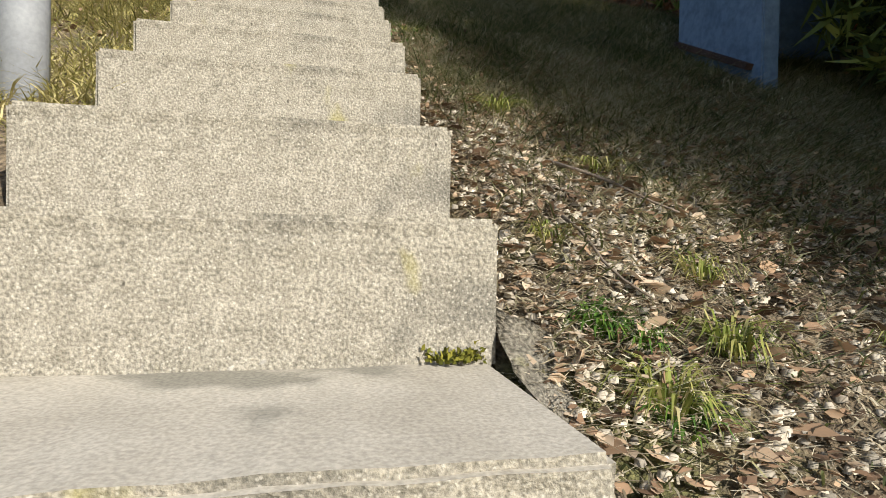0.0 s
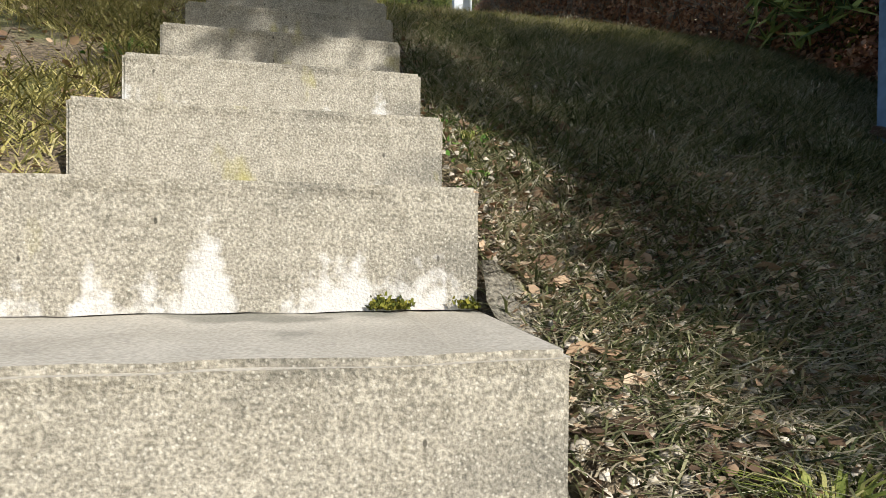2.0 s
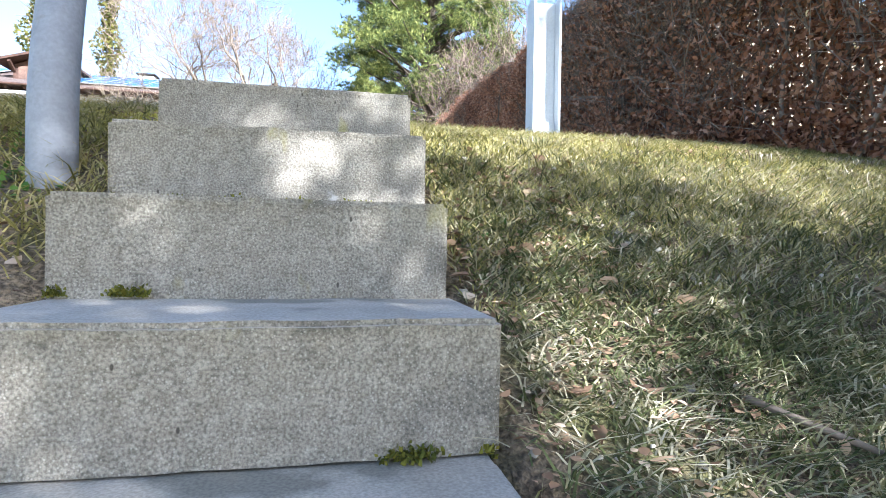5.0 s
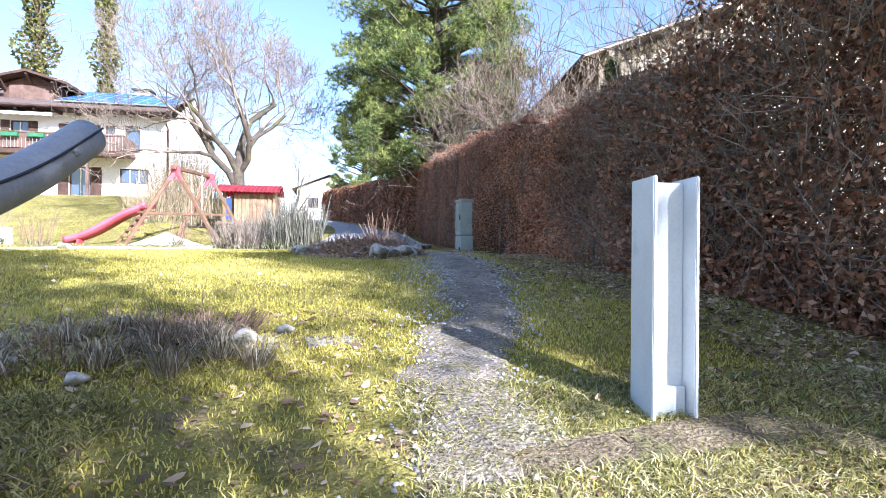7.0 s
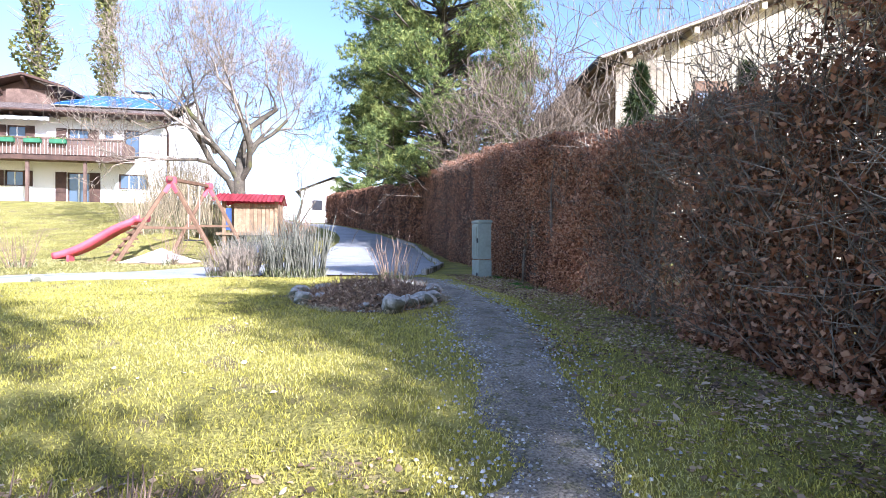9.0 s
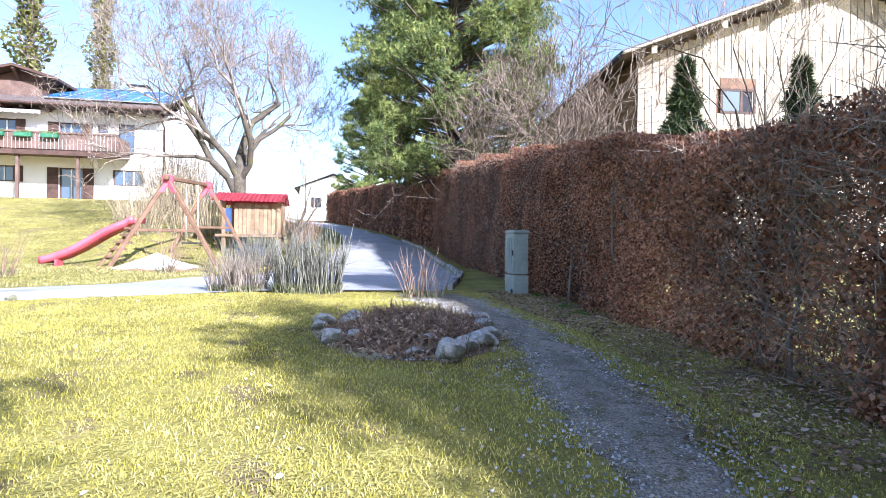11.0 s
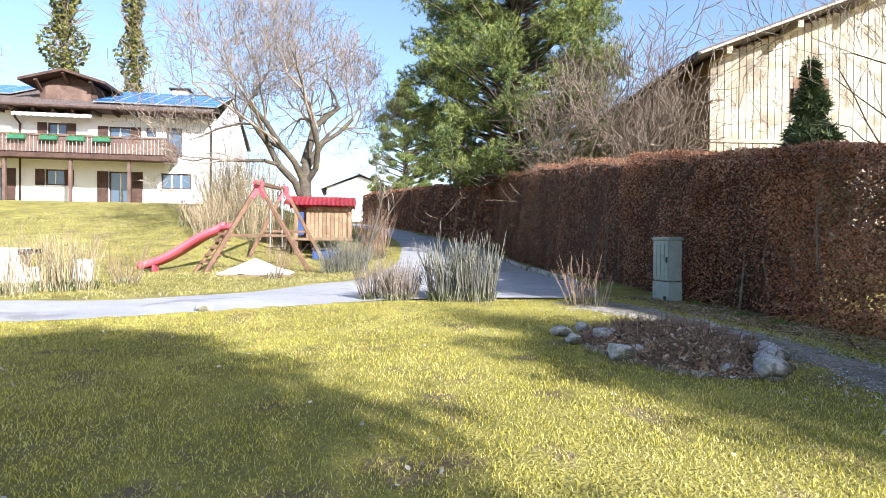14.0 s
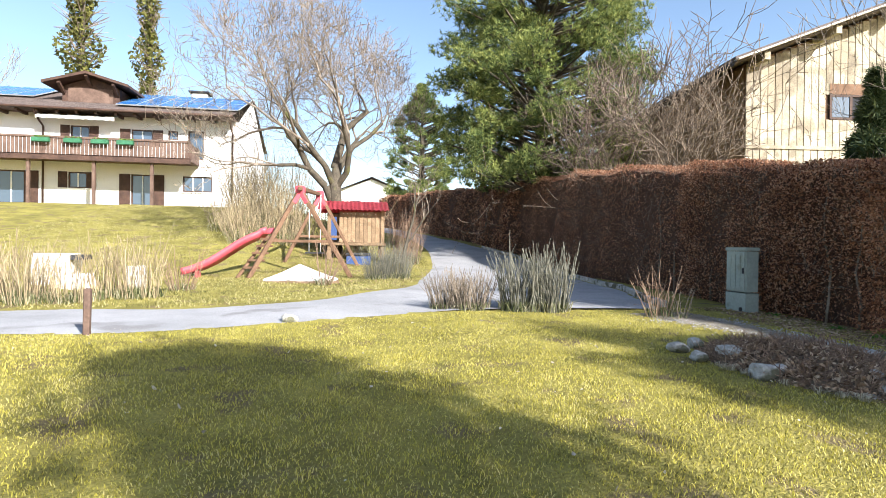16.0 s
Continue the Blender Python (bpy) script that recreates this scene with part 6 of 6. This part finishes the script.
def chips(n, keep, x0, x1, y0, y1, smin, smax, name, label, material, lift=0.006):
    p = scatter(n, x0, x1, y0, y1, keep)
    n = len(p)
    s = rng.uniform(smin, smax, (n, 1, 1))
    box = np.array([(-1, -1, -0.6), (1, -1, -0.6), (1, 1, -0.6), (-1, 1, -0.6), (-0.7, -0.6, 0.6), (0.7, -0.6, 0.6), (0.6, 0.7, 0.6), (-0.6, 0.6, 0.6)])[None] * rng.uniform(0.5, 1.2, (n, 8, 3)) * s
    a = rng.uniform(0, 6.3, n)
    c, q = np.cos(a)[:, None], np.sin(a)[:, None]
    v = np.stack([box[..., 0] * c - box[..., 1] * q, box[..., 0] * q + box[..., 1] * c, box[..., 2]], -1) + p[:, None] + [0, 0, lift]
    f = np.array([(4, 5, 6, 7), (0, 1, 5, 4), (1, 2, 6, 5), (2, 3, 7, 6), (3, 0, 4, 7)])
    faces = ((np.arange(n) * 8)[:, None, None] + f).reshape(-1, 4)
    tagged(new(name, mesh_of(name, v.reshape(-1, 3), [faces], material)), label, "gravel", kind="stuff")


chips(24000, lambda x_, y_: (rng.random(len(x_)) < np.clip(1.15 - (x_ - 0.4) / 1.5, 0.12, 1)) & (rng.random(len(x_)) < np.clip(1.2 - (y_ - 0.6) / 1.6, 0.05, 1)), 0.4, 2.4, -0.9, 4.0, 0.002, 0.011, "limestone_chips", "pale limestone chips beside the steps", M_PEBBLE)
chips(26000, lambda x_, y_: ~off_path(x_, y_) & (y_ < 12), 0.2, 1.8, 4.4, 12, 0.003, 0.008, "path_gravel", "small grey gravel trodden into the path", M_GRAVEL, 0.017)
# broken straw lying on the earth beside the lower steps
g = scatter(46000, 0.42, 2.6, -0.95, 1.4)
tagged(new("straw_litter", blades_mesh("straw_litter", g + [0, 0, 0.016], rng.uniform(0.005, 0.016, len(g)), 0.0035, M_CHAFF, 5.0)), "broken dry straw scattered over the earth", "straw", kind="stuff")


# single tufts of long arching grass
def grass_tuft(x, y, r, n, length, material, label):
    a, q = rng.uniform(0, 2 * np.pi, n), np.sqrt(rng.random(n))
    root = np.stack([x + q * r * 0.35 * np.cos(a), y + q * r * 0.35 * np.sin(a)], 1)
    root = np.column_stack([root, ground_z(root[:, 0], root[:, 1]) + 0.008])
    out_ = np.stack([np.cos(a + rng.normal(0, 0.5, n)), np.sin(a + rng.normal(0, 0.5, n)), 0 * a], 1) * (0.25 + q[:, None])
    L = length * rng.uniform(0.6, 1.2, (n, 1))
    side = np.cross(out_, [[0, 0, 1.0]])
    side /= np.linalg.norm(side, axis=1, keepdims=True)
    side *= rng.uniform(0.0012, 0.0026, (n, 1))
    up = np.array([[0, 0, 1.0]])
    m1, m2, tip = root + out_ * L * 0.3 + up * L * 0.5, root + out_ * L * 0.65 + up * L * 0.55, root + out_ * L * 0.95 + up * L * rng.uniform(0.05, 0.45, (n, 1))
    v = np.stack([root - side, root + side, m1 + side, m1 - side, m2 + side * 0.8, m2 - side * 0.8, tip], 1)
    k = (np.arange(n) * 7)[:, None]
    me = mesh_of("grass_tuft", v.reshape(-1, 3), [k + [0, 1, 2, 3], k + [3, 2, 4, 5], k + [5, 4, 6]], material)
    tagged(new("grass_tuft", me), label, "grass", kind="stuff")


for x_, y_, n_, l_ in ((0.59, -0.04, 70, 0.07), (0.78, -0.33, 110, 0.09), (0.61, -0.42, 110, 0.09), (0.85, -0.16, 90, 0.08), (0.69, 0.63, 130, 0.11), (0.84, 0.25, 70, 0.08), (1.1, -0.35, 60, 0.08), (0.55, 1.68, 60, 0.06)):
    grass_tuft(x_, y_, 0.07, n_, l_, M_TUFT, "yellow-green grass tuft growing through leaf litter")
for x_, y_, n_, l_ in ((0.58, -0.27, 130, 0.055), (0.64, -0.3, 90, 0.05), (0.61, -0.44, 60, 0.06), (0.49, 1.81, 50, 0.04)):
    grass_tuft(x_, y_, 0.08, n_, l_, M_GREEN, "fresh green leafy weed tuft beside the steps")
for k in range(70):
    x_, y_ = rng.uniform(0.6, 2.6), rng.uniform(0.9, 4.2)
    grass_tuft(x_, y_, 0.2, 45, rng.uniform(0.06, 0.11), M_STRAW if k % 3 else M_CHAFF, "matted tuft of dry arching grass on the bank")
for x_, y_ in ((-0.07, 5.21), (-0.45, 5.38), (-0.28, 5.43), (-0.6, 5.25), (-0.8, 5.5), (-1.0, 5.35), (-0.2, 5.3), (-0.62, 5.62), (-0.35, 5.15), (-0.9, 5.15)):
    grass_tuft(x_, y_, 0.14, 110, 0.15, M_CHAFF, "withered pale tuft of long dead leaves")
for k in range(16):
    a = rng.uniform(2.9, 6.1)
    grass_tuft(cB[0] + aB * 1.04 * math.cos(a), cB[1] + bB * 1.04 * math.sin(a), 0.12, 40, 0.06, M_CHAFF, "dry grass tuft at the edge of the flower bed")
# low green weeds
wp = []
for x_, y_, k in ((0.48, 1.66, 14), (0.58, 1.7, 14), (0.5, 1.45, 14), (0.54, 3.25, 10), (-0.62, 3.5, 60), (-0.7, 3.72, 50), (-0.6, 2.3, 40), (2.55, 11.2, 60), (2.6, 12.2, 40), (2.5, 10.6, 40)):
    q = rng.normal(0, 0.05, (k, 2)) + [x_, y_]
    wp.append(np.stack([q[:, 0], q[:, 1], ground_z(q[:, 0], q[:, 1]) + rng.uniform(0.01, 0.04, k)], 1))
wp = np.concatenate(wp)
tagged(new("weeds", leaves_mesh("weeds", wp, rng.uniform(0.015, 0.035, len(wp)), M_GREEN, 0.5, 0.8, True)), "small fresh green weeds beside the steps", "weeds", kind="stuff")
g = scatter(230, -6, 0.9, 5.5, 12) + [0, 0, 0.02]
tagged(new("pale_leaves", leaves_mesh("pale_leaves", g, rng.uniform(0.015, 0.045, len(g)), M_PALELEAF, 0.8, 0.6, True)), "pale bleached leaves scattered on the lawn", "leaves", kind="stuff")
g = scatter(60000, -2.4, -0.4, 0.2, 5.0, clumps)
tagged(new("bank_grass", blades_mesh("bank_grass", g, rng.uniform(0.025, 0.07, len(g)), 0.005, M_MEADOW, 2.0)), "yellow-green grass on the bank beside the steps", "grass", kind="stuff")
# fallen twigs on the bank
for k, (p, q, r_) in enumerate((((0.72, 0.25), (0.95, 0.02), 0.005), ((0.62, 0.0), (0.70, -0.25), 0.004), ((0.85, 2.75), (1.5, 2.35), 0.007), ((1.3, 1.6), (1.8, 1.65), 0.005))):
    m_ = [(p[0] + (q[0] - p[0]) * f + 0.02 * math.sin(f * 5 + k), p[1] + (q[1] - p[1]) * f, gz(p[0] + (q[0] - p[0]) * f, p[1] + (q[1] - p[1]) * f) + 0.04) for f in np.linspace(0, 1, 6)]
    bm = tube(m_, [r_ * (1 - 0.1 * j) for j in range(6)], 6)
    data = bpy.data.meshes.new("fallen_branch")
    bm.to_mesh(data)
    bm.free()
    data.materials.append(M_TWIG)
    tagged(new("fallen_branch", data), "thin dead branch lying in the grass", "branch")
